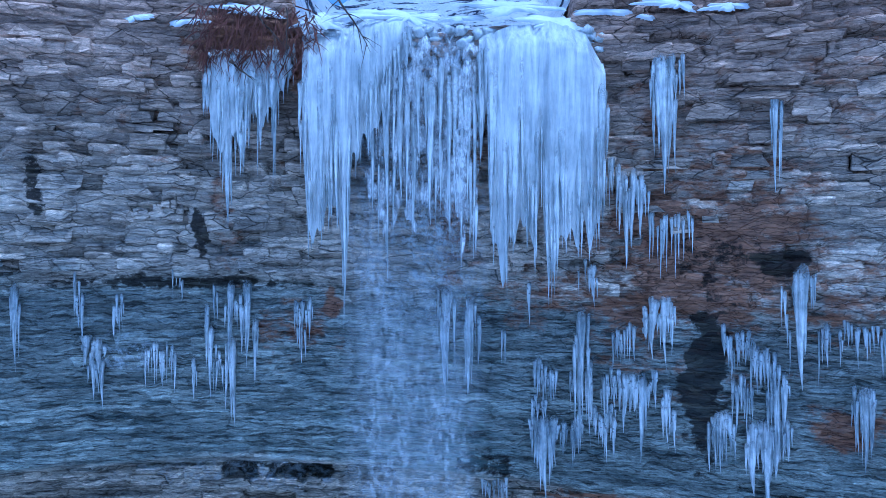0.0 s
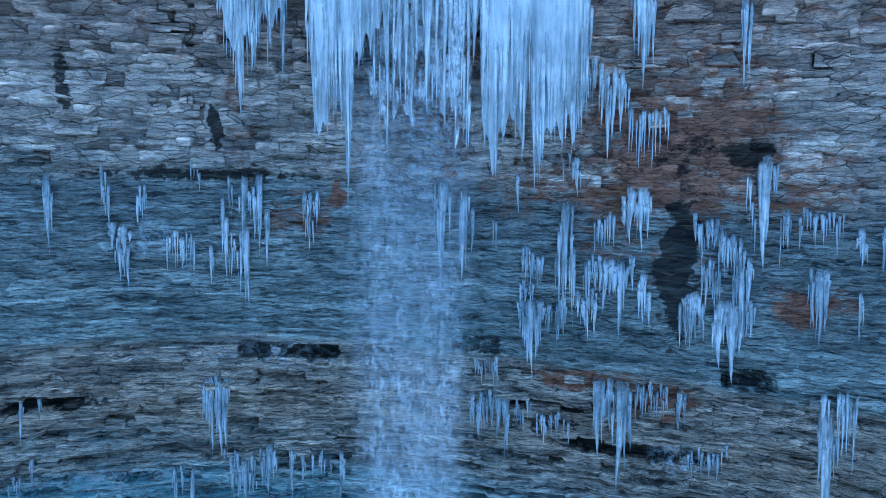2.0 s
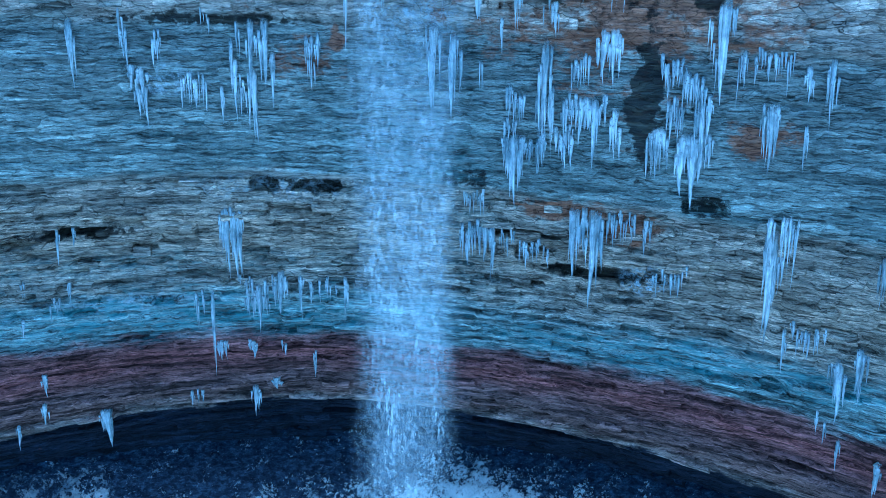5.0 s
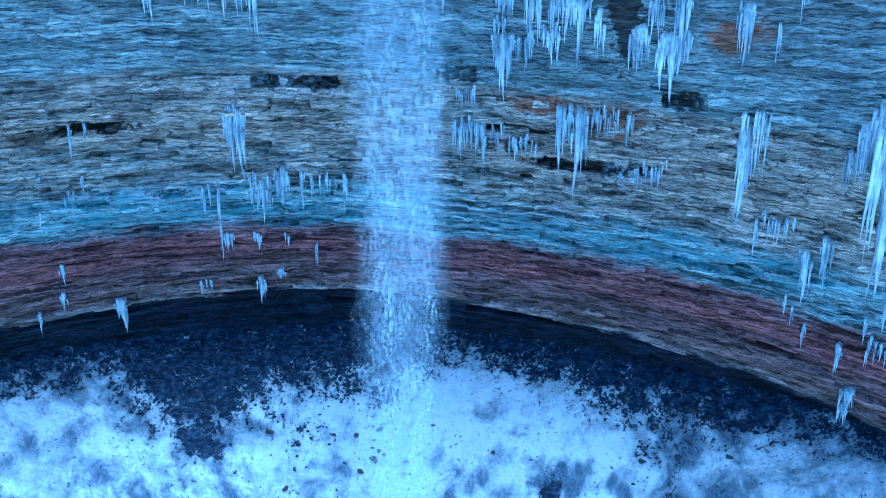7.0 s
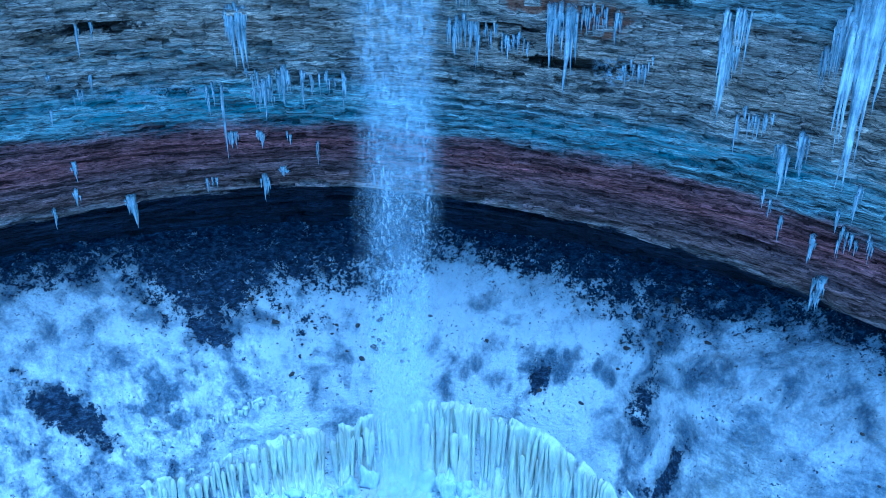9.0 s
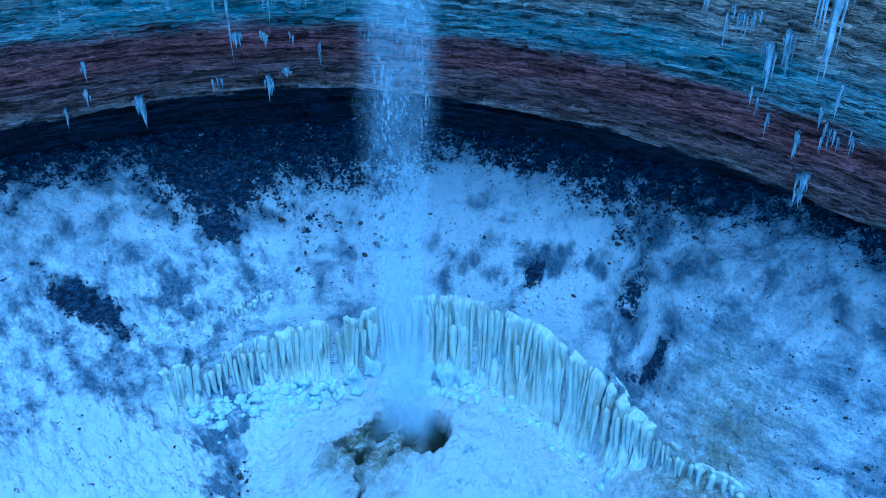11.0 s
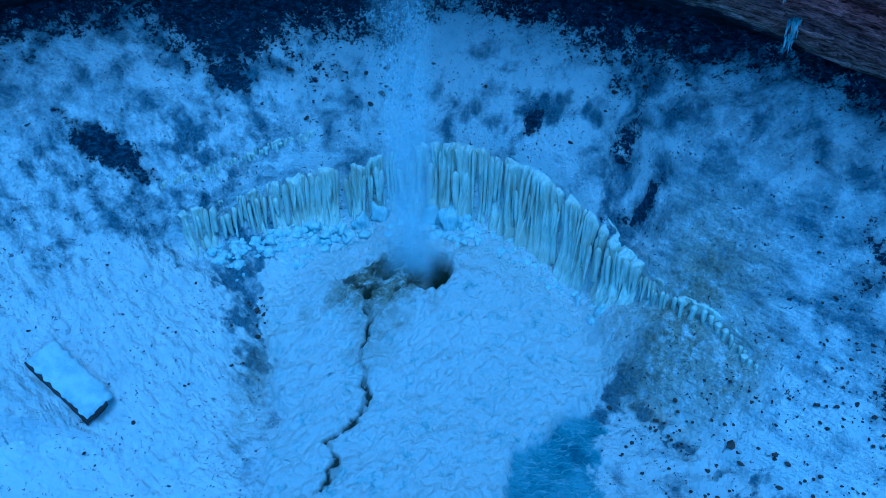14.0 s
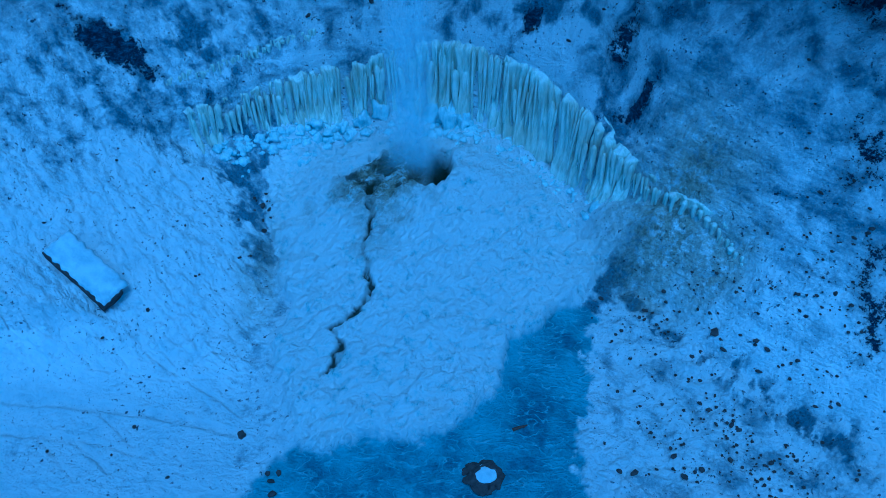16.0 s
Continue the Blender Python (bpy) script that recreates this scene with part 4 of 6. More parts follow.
# ---- the frozen curtains at the lip ----
def ice_curtain(label, tips, tops, depth, seed, thick=0.35, ice=CURTAIN_ICE):
    """A fluted sheet of ice: its lower edge by tips (x, z), its upper edge by tops (x, z)."""
    tx, tz = np.array(tips).T
    ux, uz = np.array(tops).T
    xs = np.arange(tx.min(), tx.max(), 0.05)
    low = np.interp(xs, tx, tz)
    low = low - 0.5 * (fbm(xs * 3.2, 0 * xs, 2, seed) - 0.5) * 2 * np.clip(np.interp(xs, ux, uz) - low, 0, 2) * 0.5 + 0.35 * np.abs(np.sin(xs * 9 + seed))
    high = np.interp(xs, ux, uz) + 0.2
    vs = np.linspace(0, 1, 44)
    x, v = np.meshgrid(xs, vs)
    z = high + (low - high) * v
    side = np.minimum(smooth(0, 0.35, x - xs[0]), smooth(0, 0.35, xs[-1] - x))
    fl = 0.5 * (fbm(x * 1.3, z * 0.08, 2, seed + 1) - 0.5) + 0.42 * (fbm(x * 4.5, z * 0.16, 3, seed + 2) - 0.5)
    t = thick * (0.55 + 0.45 * np.sin(np.clip(v * 1.3, 0, 1) * np.pi)) * (1 - v**3) * (0.3 + 0.7 * side) + 0.02
    lip = 0.35 * (1 - smooth(0, 0.12, v))
    # the sheet hangs plumb, clear of the rock behind it
    face = np.min([cliff_smooth(xs, h) for h in np.arange(52.0, 58.0, 0.5)], axis=0) - 0.15
    face = np.convolve(np.pad(face, 10, "edge"), np.ones(21) / 21, "valid") - depth
    depth = 0 * x + face
    front = np.stack([x + 0.05 * (fbm(z * 0.8, x * 0.5, 2, seed + 3) - 0.5), depth - t - fl * (1 - 0.6 * v) + lip, z], -1)
    back = np.stack([x, depth + 0.15 * t + 0.02 + lip, z], -1)
    P = np.concatenate([front, back[:, ::-1], front[:, :1]], 1)
    root = tagged(new("ice_curtain"), label, "ice curtain", "ice curtains at the lip")
    root.location = (float(xs.mean()), float(face.mean()), float(high.mean()))
    me = sheet("ice_sheet", P - np.array(root.location), ice)
    me.polygons.foreach_set("use_smooth", [True] * len(me.polygons))
    part("ice_sheet", me, root)
    for k in range(len(tips) * (1 if ice is LACE_ICE else 2)):
        i = ice_rng.randint(len(tips))
        x0 = tips[i][0] + ice_rng.uniform(-0.12, 0.12) * (1 if k >= len(tips) else 0.2)
        if k < len(tips):
            x0, i = tips[k][0], k
        top = float(np.interp(x0, ux, uz))
        length = (top - tips[i][1]) * (1.0 if k < len(tips) else ice_rng.uniform(0.55, 0.95))
        start = ice_rng.uniform(0.1, 0.45) * length
        w = ice_rng.uniform(0.16, 0.36)
        m = Matrix.LocRotScale((x0 - root.location.x, float(np.interp(x0, xs, face)) - root.location.y - 0.12 - ice_rng.uniform(0, 0.3), top - start - root.location.z), Euler((0, 0, ice_rng.uniform(0, 6.28))), (w, w * 0.8, length - start))
        part("icicle", ICICLES[ice_rng.randint(len(ICICLES))], root, at=m)
    for k in range(int((2 if ice is LACE_ICE else 9) * (xs[-1] - xs[0]))):
        i = ice_rng.randint(len(xs))
        w, tail = ice_rng.uniform(0.05, 0.15), ice_rng.uniform(0.2, 1.3)
        rise = min(ice_rng.uniform(0.6, 2.4), 0.7 * float(high[i] - low[i]))
        m = Matrix.LocRotScale((xs[i] - root.location.x, float(face[i]) - root.location.y - ice_rng.uniform(0.05, 0.4), float(low[i]) + rise - root.location.z), Euler((0, 0, ice_rng.uniform(0, 6.28))), (w, w, rise + tail))
        part("icicle", ICICLES[ice_rng.randint(len(ICICLES))], root, at=m)
    return root


ice_curtain("thick pale-blue ice curtain beside the falling water",
            [(-4.94, 54.27), (-4.73, 51.29), (-4.57, 50.40), (-4.40, 51.29), (-4.24, 51.00), (-4.04, 52.09), (-3.84, 51.59), (-3.68, 51.79), (-3.56, 50.70), (-3.44, 48.09), (-3.33, 50.70), (-3.21, 53.28), (-2.95, 53.58), (-2.66, 54.27), (-2.36, 54.77), (-2.06, 55.47), (-1.67, 56.26), (-1.23, 56.76)], [(-4.95, 57.66), (-3.66, 57.86), (-2.67, 58.46), (-1.23, 58.26)], 0.35, 11, 0.55)
ice_curtain("wide fluted ice curtain with long icicle tips",
            [(1.21, 55.27), (1.35, 54.07), (1.47, 55.27), (1.63, 50.90), (1.80, 50.50), (2.04, 49.02), (2.24, 50.70), (2.40, 50.30), (2.60, 51.29), (2.79, 50.80), (3.09, 50.20), (3.29, 52.68), (3.49, 49.31), (3.68, 49.41), (3.88, 50.50), (4.08, 50.30), (4.28, 50.90), (4.48, 50.40), (4.72, 51.29), (4.87, 50.11), (5.07, 51.29), (5.23, 51.69), (5.40, 53.28)], [(1.21, 57.46), (2.31, 57.76), (3.50, 57.86), (4.69, 57.46), (5.29, 56.46)], 0.35, 23, 0.5)
ice_curtain("thin lacy ice curtain behind the falling water",
            [(-1.97, 55.27), (-1.70, 52.68), (-1.47, 54.67), (-1.23, 51.69), (-0.87, 53.28), (-0.57, 54.07), (-0.38, 51.29), (-0.08, 52.68), (0.22, 50.90), (0.44, 51.69), (0.64, 49.51), (0.87, 51.29), (1.07, 50.11), (1.27, 53.28)], [(-2.1, 58.2), (1.3, 57.6)], 0.1, 37, 0.22, LACE_ICE)
ice_curtain("ragged lacy ice frozen from spray under the lip",
            [(-2.9, 53.4), (-2.5, 51.6), (-2.0, 50.6), (-1.5, 52.0), (-1.0, 51.0), (-0.4, 52.4), (0.2, 51.4), (0.8, 53.2)], [(-2.9, 57.6), (0.8, 57.2)], -0.1, 43, 0.18, LACE_ICE)
ice_curtain("narrow fused ice curtain hanging under the roots",
            [(-8.3, 55.1), (-7.85, 53.6), (-7.5, 54.6), (-7.1, 53.9), (-6.7, 55.6), (-6.4, 54.6), (-6.0, 55.4), (-5.4, 56.4)], [(-8.3, 57.35), (-5.2, 57.4)], 0.1, 51, 0.25)

hanging_ice("cluster of long pale icicles hanging beside the frozen curtain", [
    (-8.15, 57.43, 3.72, 0.32), (-7.84, 57.44, 4.83, 0.36), (-7.56, 57.44, 5.89, 0.64), (-7.23, 57.35, 3.53, 0.32), (-6.93, 57.35, 3.33, 0.32), (-6.59, 57.36, 4.14, 0.2), (-6.23, 57.46, 2.43, 0.36),
    (-5.98, 57.55, 4.84, 0.36), (-5.73, 57.46, 1.72, 0.24), (-5.48, 57.47, 1.42, 0.24), (-5.29, 57.55, 1.21, 0.2),
])
hanging_ice("pair of thick icicles below the frozen curtain", [
    (0.13, 49.01, 4.32, 0.56), (1.03, 48.61, 3.54, 0.47), (1.38, 47.75, 1.61, 0.26), (-0.19, 48.82, 1.73, 0.22),
])
hanging_ice("broad icicle on the bare sandstone face", [
    (7.22, 56.69, 4.25, 0.71), (7.06, 56.63, 2.97, 0.38), (7.52, 56.65, 2, 0.41), (7.84, 56.6, 1.24, 0.22), (7.36, 56.64, 3.56, 0.37),
])
hanging_ice("thin icicle pair under a small snow cap", [
    (10.54, 55.15, 2.82, 0.25), (10.72, 55.02, 2.42, 0.18), (10.45, 55.09, 1.4, 0.18),
])
hanging_ice("row of icicles under a rusty ledge", [
    (6.22, 52.91, 3, 0.39), (6.5, 52.97, 2.38, 0.46), (6.78, 52.84, 1.97, 0.39), (5.4, 53.39, 1.32, 0.14), (5.51, 53.25, 2.02, 0.19), (5.69, 53.33, 1.5, 0.15), (5.76, 53.38, 1.07, 0.2),
    (5.96, 53.06, 1.86, 0.14), (6.03, 53.14, 1.77, 0.2), (7.11, 51.56, 1.48, 0.16), (7.2, 51.52, 1.33, 0.12), (7.37, 51.2, 1.41, 0.13), (7.48, 51.33, 1.8, 0.17), (7.58, 51.4, 1.47, 0.14),
    (7.66, 51.45, 1.72, 0.11), (7.78, 51.3, 1.1, 0.15), (7.92, 51.43, 1.92, 0.12), (8.03, 51.49, 1.5, 0.13), (8.15, 51.24, 1.14, 0.15), (8.3, 51.53, 0.84, 0.12), (8.42, 51.3, 1.04, 0.13),
])
hanging_ice("single slender icicle under the ledge", [
    (-15.87, 49.06, 2.99, 0.38),
])
hanging_ice("short icicles below a frosted patch", [
    (-13.64, 46.98, 0.94, 0.65), (-13.23, 46.83, 1.04, 0.55), (-13.48, 46.23, 1.45, 0.38), (-13.14, 46.1, 1.74, 0.3), (-13.86, 48.52, 0.76, 0.18), (-13.77, 48.23, 1.27, 0.2), (-13.7, 48.62, 1.44, 0.19),
    (-12.58, 48.12, 1, 0.22), (-12.44, 48.57, 0.88, 0.15), (-12.38, 48.11, 0.82, 0.14), (-12.26, 48.58, 1.09, 0.17),
])
hanging_ice("small icicles under the ledge", [
    (-10.2, 49.59, 0.95, 0.13), (-10.07, 49.61, 0.51, 0.11), (-9.94, 49.56, 0.5, 0.14), (-10, 49.09, 0.55, 0.14), (-13.75, 49.48, 1.41, 0.14), (-13.69, 49.49, 0.51, 0.13), (-13.75, 49.23, 1.28, 0.14),
])
hanging_ice("group of three slim icicles on dark shale", [
    (-9.13, 48.17, 2.11, 0.25), (-9.03, 47.3, 2.57, 0.38), (-9.77, 46.03, 1.48, 0.25), (-8.8, 48.92, 1.1, 0.14), (-8.7, 48.57, 1.06, 0.13), (-8.96, 45.99, 1.14, 0.14), (-8.83, 45.94, 1.04, 0.16),
    (-8.72, 46.28, 0.74, 0.17), (-8.59, 45.78, 0.81, 0.16), (-11.53, 46.42, 1.22, 0.15), (-11.4, 46.37, 0.74, 0.18), (-11.22, 46.71, 1.36, 0.18), (-11.11, 46.71, 1.29, 0.12), (-10.98, 46.29, 0.56, 0.12),
    (-10.88, 46.33, 1.17, 0.18), (-10.75, 46.66, 1.32, 0.11), (-10.56, 46.55, 1.22, 0.17), (-10.45, 46.26, 1.29, 0.12),
])
hanging_ice("pair of long icicles on dark shale", [
    (-8.2, 49.03, 2.97, 0.45), (-8.21, 46.93, 3.22, 0.5), (-7.54, 49.08, 3.01, 0.54), (-7.31, 47.68, 2.33, 0.33),
])
hanging_ice("short icicles near the falls", [
    (-5.46, 48.32, 1.44, 0.3), (-5.16, 48.44, 1.41, 0.22), (-5.73, 48.29, 1.19, 0.19), (-5.65, 48.18, 0.76, 0.13), (-5.68, 47.29, 0.94, 0.15), (-5.61, 47.32, 0.89, 0.15), (-5.54, 46.98, 0.92, 0.11),
    (-5.4, 47.17, 0.9, 0.13),
])
hanging_ice("thin icicle on pale rock", [
    (3.1, 49.04, 1.26, 0.21), (2.22, 47.29, 1.08, 0.09), (2.33, 47.21, 1.04, 0.12), (4.79, 49.52, 0.8, 0.1), (5.02, 49.88, 0.58, 0.15), (5.15, 49.55, 0.52, 0.16),
])
hanging_ice("long icicle with a bulged top", [
    (5.07, 48.19, 4.31, 0.52), (5.31, 49.71, 1.23, 0.32), (5.41, 46.25, 2.9, 0.34), (4.78, 45.7, 1.21, 0.19), (4.96, 45.25, 1.44, 0.15), (5.05, 45.47, 1.21, 0.23), (5.16, 45.75, 0.97, 0.24),
])
hanging_ice("broad icicle group beside the dark wet streak", [
    (7.41, 48.6, 1.92, 0.59), (7.76, 48.65, 2.3, 0.5), (7.33, 47.93, 1.04, 0.32), (6.19, 47.25, 1.28, 0.19), (6.33, 47.34, 0.81, 0.22), (6.44, 47.17, 0.8, 0.21), (6.57, 47.34, 0.9, 0.14),
    (6.66, 47.49, 1.05, 0.14), (6.72, 47.61, 1.15, 0.15), (6.89, 47.48, 0.98, 0.16),
])
hanging_ice("row of icicles on the wet wall", [
    (6.74, 45.73, 1.93, 0.48), (6.96, 45.74, 1.15, 0.38), (7.3, 45.75, 2.97, 0.52), (7.68, 45.86, 1.12, 0.33), (8.15, 45.23, 1.91, 0.43), (8.41, 44.44, 1.3, 0.31), (3.47, 46.15, 0.86, 0.23),
    (3.55, 45.81, 0.81, 0.17), (3.61, 46.2, 1.19, 0.22), (3.78, 45.73, 1.2, 0.15), (3.84, 45.92, 0.96, 0.23), (3.96, 45.64, 0.68, 0.2), (4.04, 45.78, 0.99, 0.22), (4.12, 45.67, 0.86, 0.2),
    (4.24, 45.8, 0.8, 0.16), (5.99, 45.56, 1.46, 0.25), (6.1, 45.7, 1.3, 0.18), (6.19, 45.93, 0.76, 0.21), (6.36, 45.58, 0.91, 0.26), (6.45, 45.85, 0.66, 0.26), (6.63, 45.41, 1.12, 0.19),
    (5.7, 44.39, 0.97, 0.29), (5.91, 44.07, 0.9, 0.2), (5.98, 43.97, 0.91, 0.27), (6.13, 44.22, 1.7, 0.2), (6.21, 44.46, 0.84, 0.18), (6.31, 44.49, 0.8, 0.29), (6.46, 44.03, 1.45, 0.26),
])
hanging_ice("large icicle bundle under a shale step", [
    (3.87, 43.98, 3.15, 0.7), (3.56, 43.96, 1.57, 0.45), (4.24, 43.94, 1.64, 0.5), (4.62, 43.7, 1.01, 0.32), (4.94, 43.68, 1.42, 0.24), (5.05, 43.84, 1.3, 0.22), (5.15, 44.18, 1.38, 0.21),
    (5.23, 44.17, 1.41, 0.18), (3.41, 44.57, 0.81, 0.17), (3.53, 44.74, 0.39, 0.23), (3.63, 44.41, 0.45, 0.16), (3.82, 44.5, 0.49, 0.19), (3.91, 44.57, 0.47, 0.22),
])
hanging_ice("thick smooth icicle below a dark hollow", [
    (11.69, 49.68, 3.67, 0.55), (11.56, 49.03, 0.74, 0.47), (11.89, 49.33, 0.8, 0.17), (11.95, 49.26, 0.76, 0.15), (12.01, 49.37, 0.8, 0.13), (11.14, 48.96, 1.02, 0.09), (11.24, 48.82, 1.19, 0.13),
    (11.53, 48.12, 1.06, 0.11), (11.78, 47.45, 1.26, 0.15),
])
hanging_ice("dense bundle of icicles beside the wet streak", [
    (10.97, 44.23, 2.36, 0.56), (11.21, 44.29, 1.87, 0.51), (11.45, 44.35, 3, 0.6), (11.69, 44.44, 1.98, 0.46), (11.91, 44.33, 1.16, 0.34), (11.52, 45.72, 2.29, 0.45), (11.75, 45.96, 1.59, 0.27),
    (11.35, 45.36, 1.26, 0.32), (9.55, 44.04, 1.49, 0.25), (9.64, 44.26, 0.92, 0.27), (9.71, 44.15, 1.47, 0.21), (9.77, 44.42, 1.66, 0.3), (9.89, 44.4, 1.87, 0.29), (9.97, 44.47, 1.72, 0.26),
    (10.07, 44.47, 1.6, 0.18), (10.16, 44.4, 1.21, 0.29), (10.32, 44.02, 1.15, 0.23), (9.76, 47.62, 0.84, 0.24), (9.92, 47.15, 0.77, 0.21), (10.01, 47.22, 0.86, 0.16), (10.06, 47.11, 1.2, 0.17),
    (10.19, 47.34, 0.99, 0.23), (10.27, 47.21, 0.74, 0.19), (10.35, 47.38, 0.76, 0.24), (10.48, 47.09, 0.62, 0.24), (10.54, 47.43, 0.7, 0.24), (10.72, 46.97, 0.9, 0.15), (10.69, 47.06, 1.8, 0.16),
    (10.79, 46.79, 0.8, 0.24), (10.87, 46.87, 1.42, 0.23), (10.96, 46.66, 0.88, 0.22), (11.05, 46.64, 0.88, 0.16), (11.11, 46.82, 1.04, 0.24), (11.23, 46.7, 1.8, 0.16), (11.33, 46.33, 1.76, 0.21),
    (11.42, 46.72, 1.69, 0.21), (11.53, 46.24, 0.79, 0.16), (10.22, 45.68, 1.2, 0.22), (10.35, 45.54, 1.47, 0.25), (10.4, 45.87, 0.89, 0.19), (10.53, 45.85, 1.26, 0.2), (10.66, 45.57, 1.56, 0.18),
    (10.77, 45.42, 0.89, 0.16),
])
hanging_ice("fringe of small icicles under a ledge", [
    (12.72, 47.76, 1.19, 0.26), (13.11, 47.55, 0.95, 0.18), (13.13, 47.95, 0.58, 0.16), (13.26, 47.89, 0.64, 0.14), (13.39, 47.72, 0.44, 0.11), (13.53, 47.57, 0.68, 0.11), (13.58, 47.65, 1.09, 0.14),
    (13.73, 47.65, 0.47, 0.15), (13.8, 47.61, 0.94, 0.11), (13.9, 47.5, 0.44, 0.11), (13.95, 47.76, 0.69, 0.13), (14.06, 47.81, 0.61, 0.15), (14.21, 47.4, 1.12, 0.12), (14.26, 47.61, 0.78, 0.13),
    (14.36, 47.77, 0.71, 0.11), (12.58, 47.6, 1.95, 0.12), (12.64, 47.6, 0.92, 0.17),
])
hanging_ice("tapered icicle on the outer face", [
    (15.71, 47.49, 2.71, 0.37), (15.64, 47.28, 1.35, 0.25), (14.92, 47.16, 1.16, 0.32),
])
hanging_ice("ragged icicles over a tan patch", [
    (13.99, 45.64, 2.59, 0.44), (14.19, 45.61, 1.98, 0.31), (13.83, 45.41, 1.82, 0.26), (15.25, 44.89, 1.68, 0.17), (13.71, 45.7, 1.93, 0.19), (13.85, 45.46, 1.18, 0.13), (14, 45.29, 1.12, 0.16),
    (14.09, 45.39, 1.95, 0.2), (14.2, 45.54, 0.88, 0.17),
])
hanging_ice("icicle comb under an overhang by the falls", [
    (2.77, 39.15, 1.82, 0.44), (3.1, 39.11, 2.71, 0.44), (2.49, 39.07, 1.42, 0.33), (1.49, 38.75, 0.79, 0.23), (1.55, 39.08, 1.63, 0.21), (1.76, 38.69, 1.54, 0.2), (1.89, 38.72, 1.72, 0.18),
    (1.93, 39.2, 1.23, 0.23), (2.08, 38.94, 1.38, 0.25), (2.24, 39.02, 1.4, 0.18), (2.36, 39.34, 0.81, 0.27), (1.63, 41, 0.64, 0.19), (1.77, 40.79, 0.47, 0.22), (1.93, 40.7, 0.87, 0.17),
    (2.09, 41.01, 1.04, 0.18), (2.25, 41.16, 0.92, 0.15), (2.42, 40.8, 0.86, 0.19), (2.55, 41.26, 1.18, 0.19),
])
hanging_ice("large double icicle over a black hollow", [
    (6.88, 40.36, 3.31, 0.47), (7.14, 40.32, 2.03, 0.31), (7.42, 40.4, 2.08, 0.36), (7.85, 40.42, 4.64, 0.73), (8.09, 40.21, 1.86, 0.42),
])
hanging_ice("thin icicles on orange-stained rock", [
    (10.25, 40.13, 1.7, 0.36), (10.44, 40.01, 1.3, 0.23), (8.54, 39.77, 1.02, 0.16), (8.56, 40.21, 0.85, 0.16), (8.68, 40.09, 0.84, 0.16), (8.81, 40.21, 1.44, 0.2), (8.95, 39.84, 0.72, 0.14),
    (9.03, 40.4, 0.53, 0.2), (9.13, 39.96, 1.12, 0.15), (9.29, 39.74, 0.95, 0.15), (9.39, 39.9, 0.84, 0.13), (9.45, 40.36, 0.58, 0.13), (9.62, 40.11, 1.3, 0.18), (9.71, 40.18, 0.89, 0.19),
    (3.57, 38.93, 1.07, 0.19), (3.86, 38.43, 0.8, 0.21), (4.02, 39.01, 0.75, 0.15), (4.18, 38.83, 0.53, 0.18), (4.5, 38.39, 1.18, 0.17), (4.71, 38.22, 0.76, 0.22), (4.83, 38.15, 1.18, 0.23),
    (5.13, 38.23, 0.79, 0.2), (5.33, 38.27, 0.95, 0.22), (5.43, 38.43, 0.45, 0.22), (5.71, 38.09, 0.62, 0.15), (5.92, 37.86, 0.73, 0.18), (11.05, 36.86, 0.5, 0.21), (11.16, 37, 0.94, 0.17),
    (11.37, 37.37, 0.5, 0.16), (11.55, 37.06, 0.8, 0.19), (11.81, 37.07, 0.95, 0.22), (11.98, 37.11, 0.64, 0.18), (12.14, 37.11, 1.02, 0.2), (12.22, 37.54, 0.82, 0.14), (12.38, 37.63, 0.41, 0.21),
])
hanging_ice("giant icicle with a swollen middle", [
    (14.69, 40.84, 1.41, 0.37), (14.95, 40.43, 5.12, 0.69), (15.57, 39.18, 2.24, 0.62), (15.1, 40.86, 1.01, 0.2), (15.16, 40.93, 2.28, 0.2), (15.24, 40.84, 1.02, 0.13), (15.35, 40.57, 1.99, 0.15),
    (15.4, 40.93, 1.94, 0.14), (15.44, 40.84, 2.24, 0.15), (15.54, 40.66, 1.5, 0.18), (15.67, 40.51, 2.44, 0.16), (15.7, 40.83, 1.33, 0.14),
])
hanging_ice("broad comb of icicles hanging from a ledge", [
    (-11.07, 39.39, 1.88, 0.39), (-10.77, 39.44, 3.25, 0.45), (-10.39, 39.62, 3.57, 0.56), (-10.11, 39.41, 3.27, 0.45), (-10.92, 39.59, 1.77, 0.29), (-10.75, 39.7, 1.36, 0.24), (-10.5, 39.82, 1.88, 0.26),
    (-10.31, 39.22, 1.8, 0.28), (-10.05, 39.56, 1.87, 0.29),
])
hanging_ice("short icicles over blue-green rock", [
    (-10.57, 34.36, 1.47, 0.4), (-10.26, 34.43, 1.66, 0.4), (-9.95, 34.72, 2.61, 0.52), (-9.62, 33.9, 1.03, 0.34), (-8.58, 35.74, 2.38, 0.6), (-8.88, 35.26, 1.42, 0.37), (-10.77, 35.46, 0.6, 0.2),
    (-10.51, 35.11, 1.14, 0.19), (-10.3, 35.35, 0.97, 0.18), (-10.19, 35.22, 0.91, 0.24), (-10.02, 34.72, 1.12, 0.17), (-9.75, 34.69, 1.24, 0.22), (-9.53, 35.05, 0.99, 0.21), (-9.41, 34.72, 0.91, 0.16),
    (-9.05, 35.45, 0.83, 0.16),
])
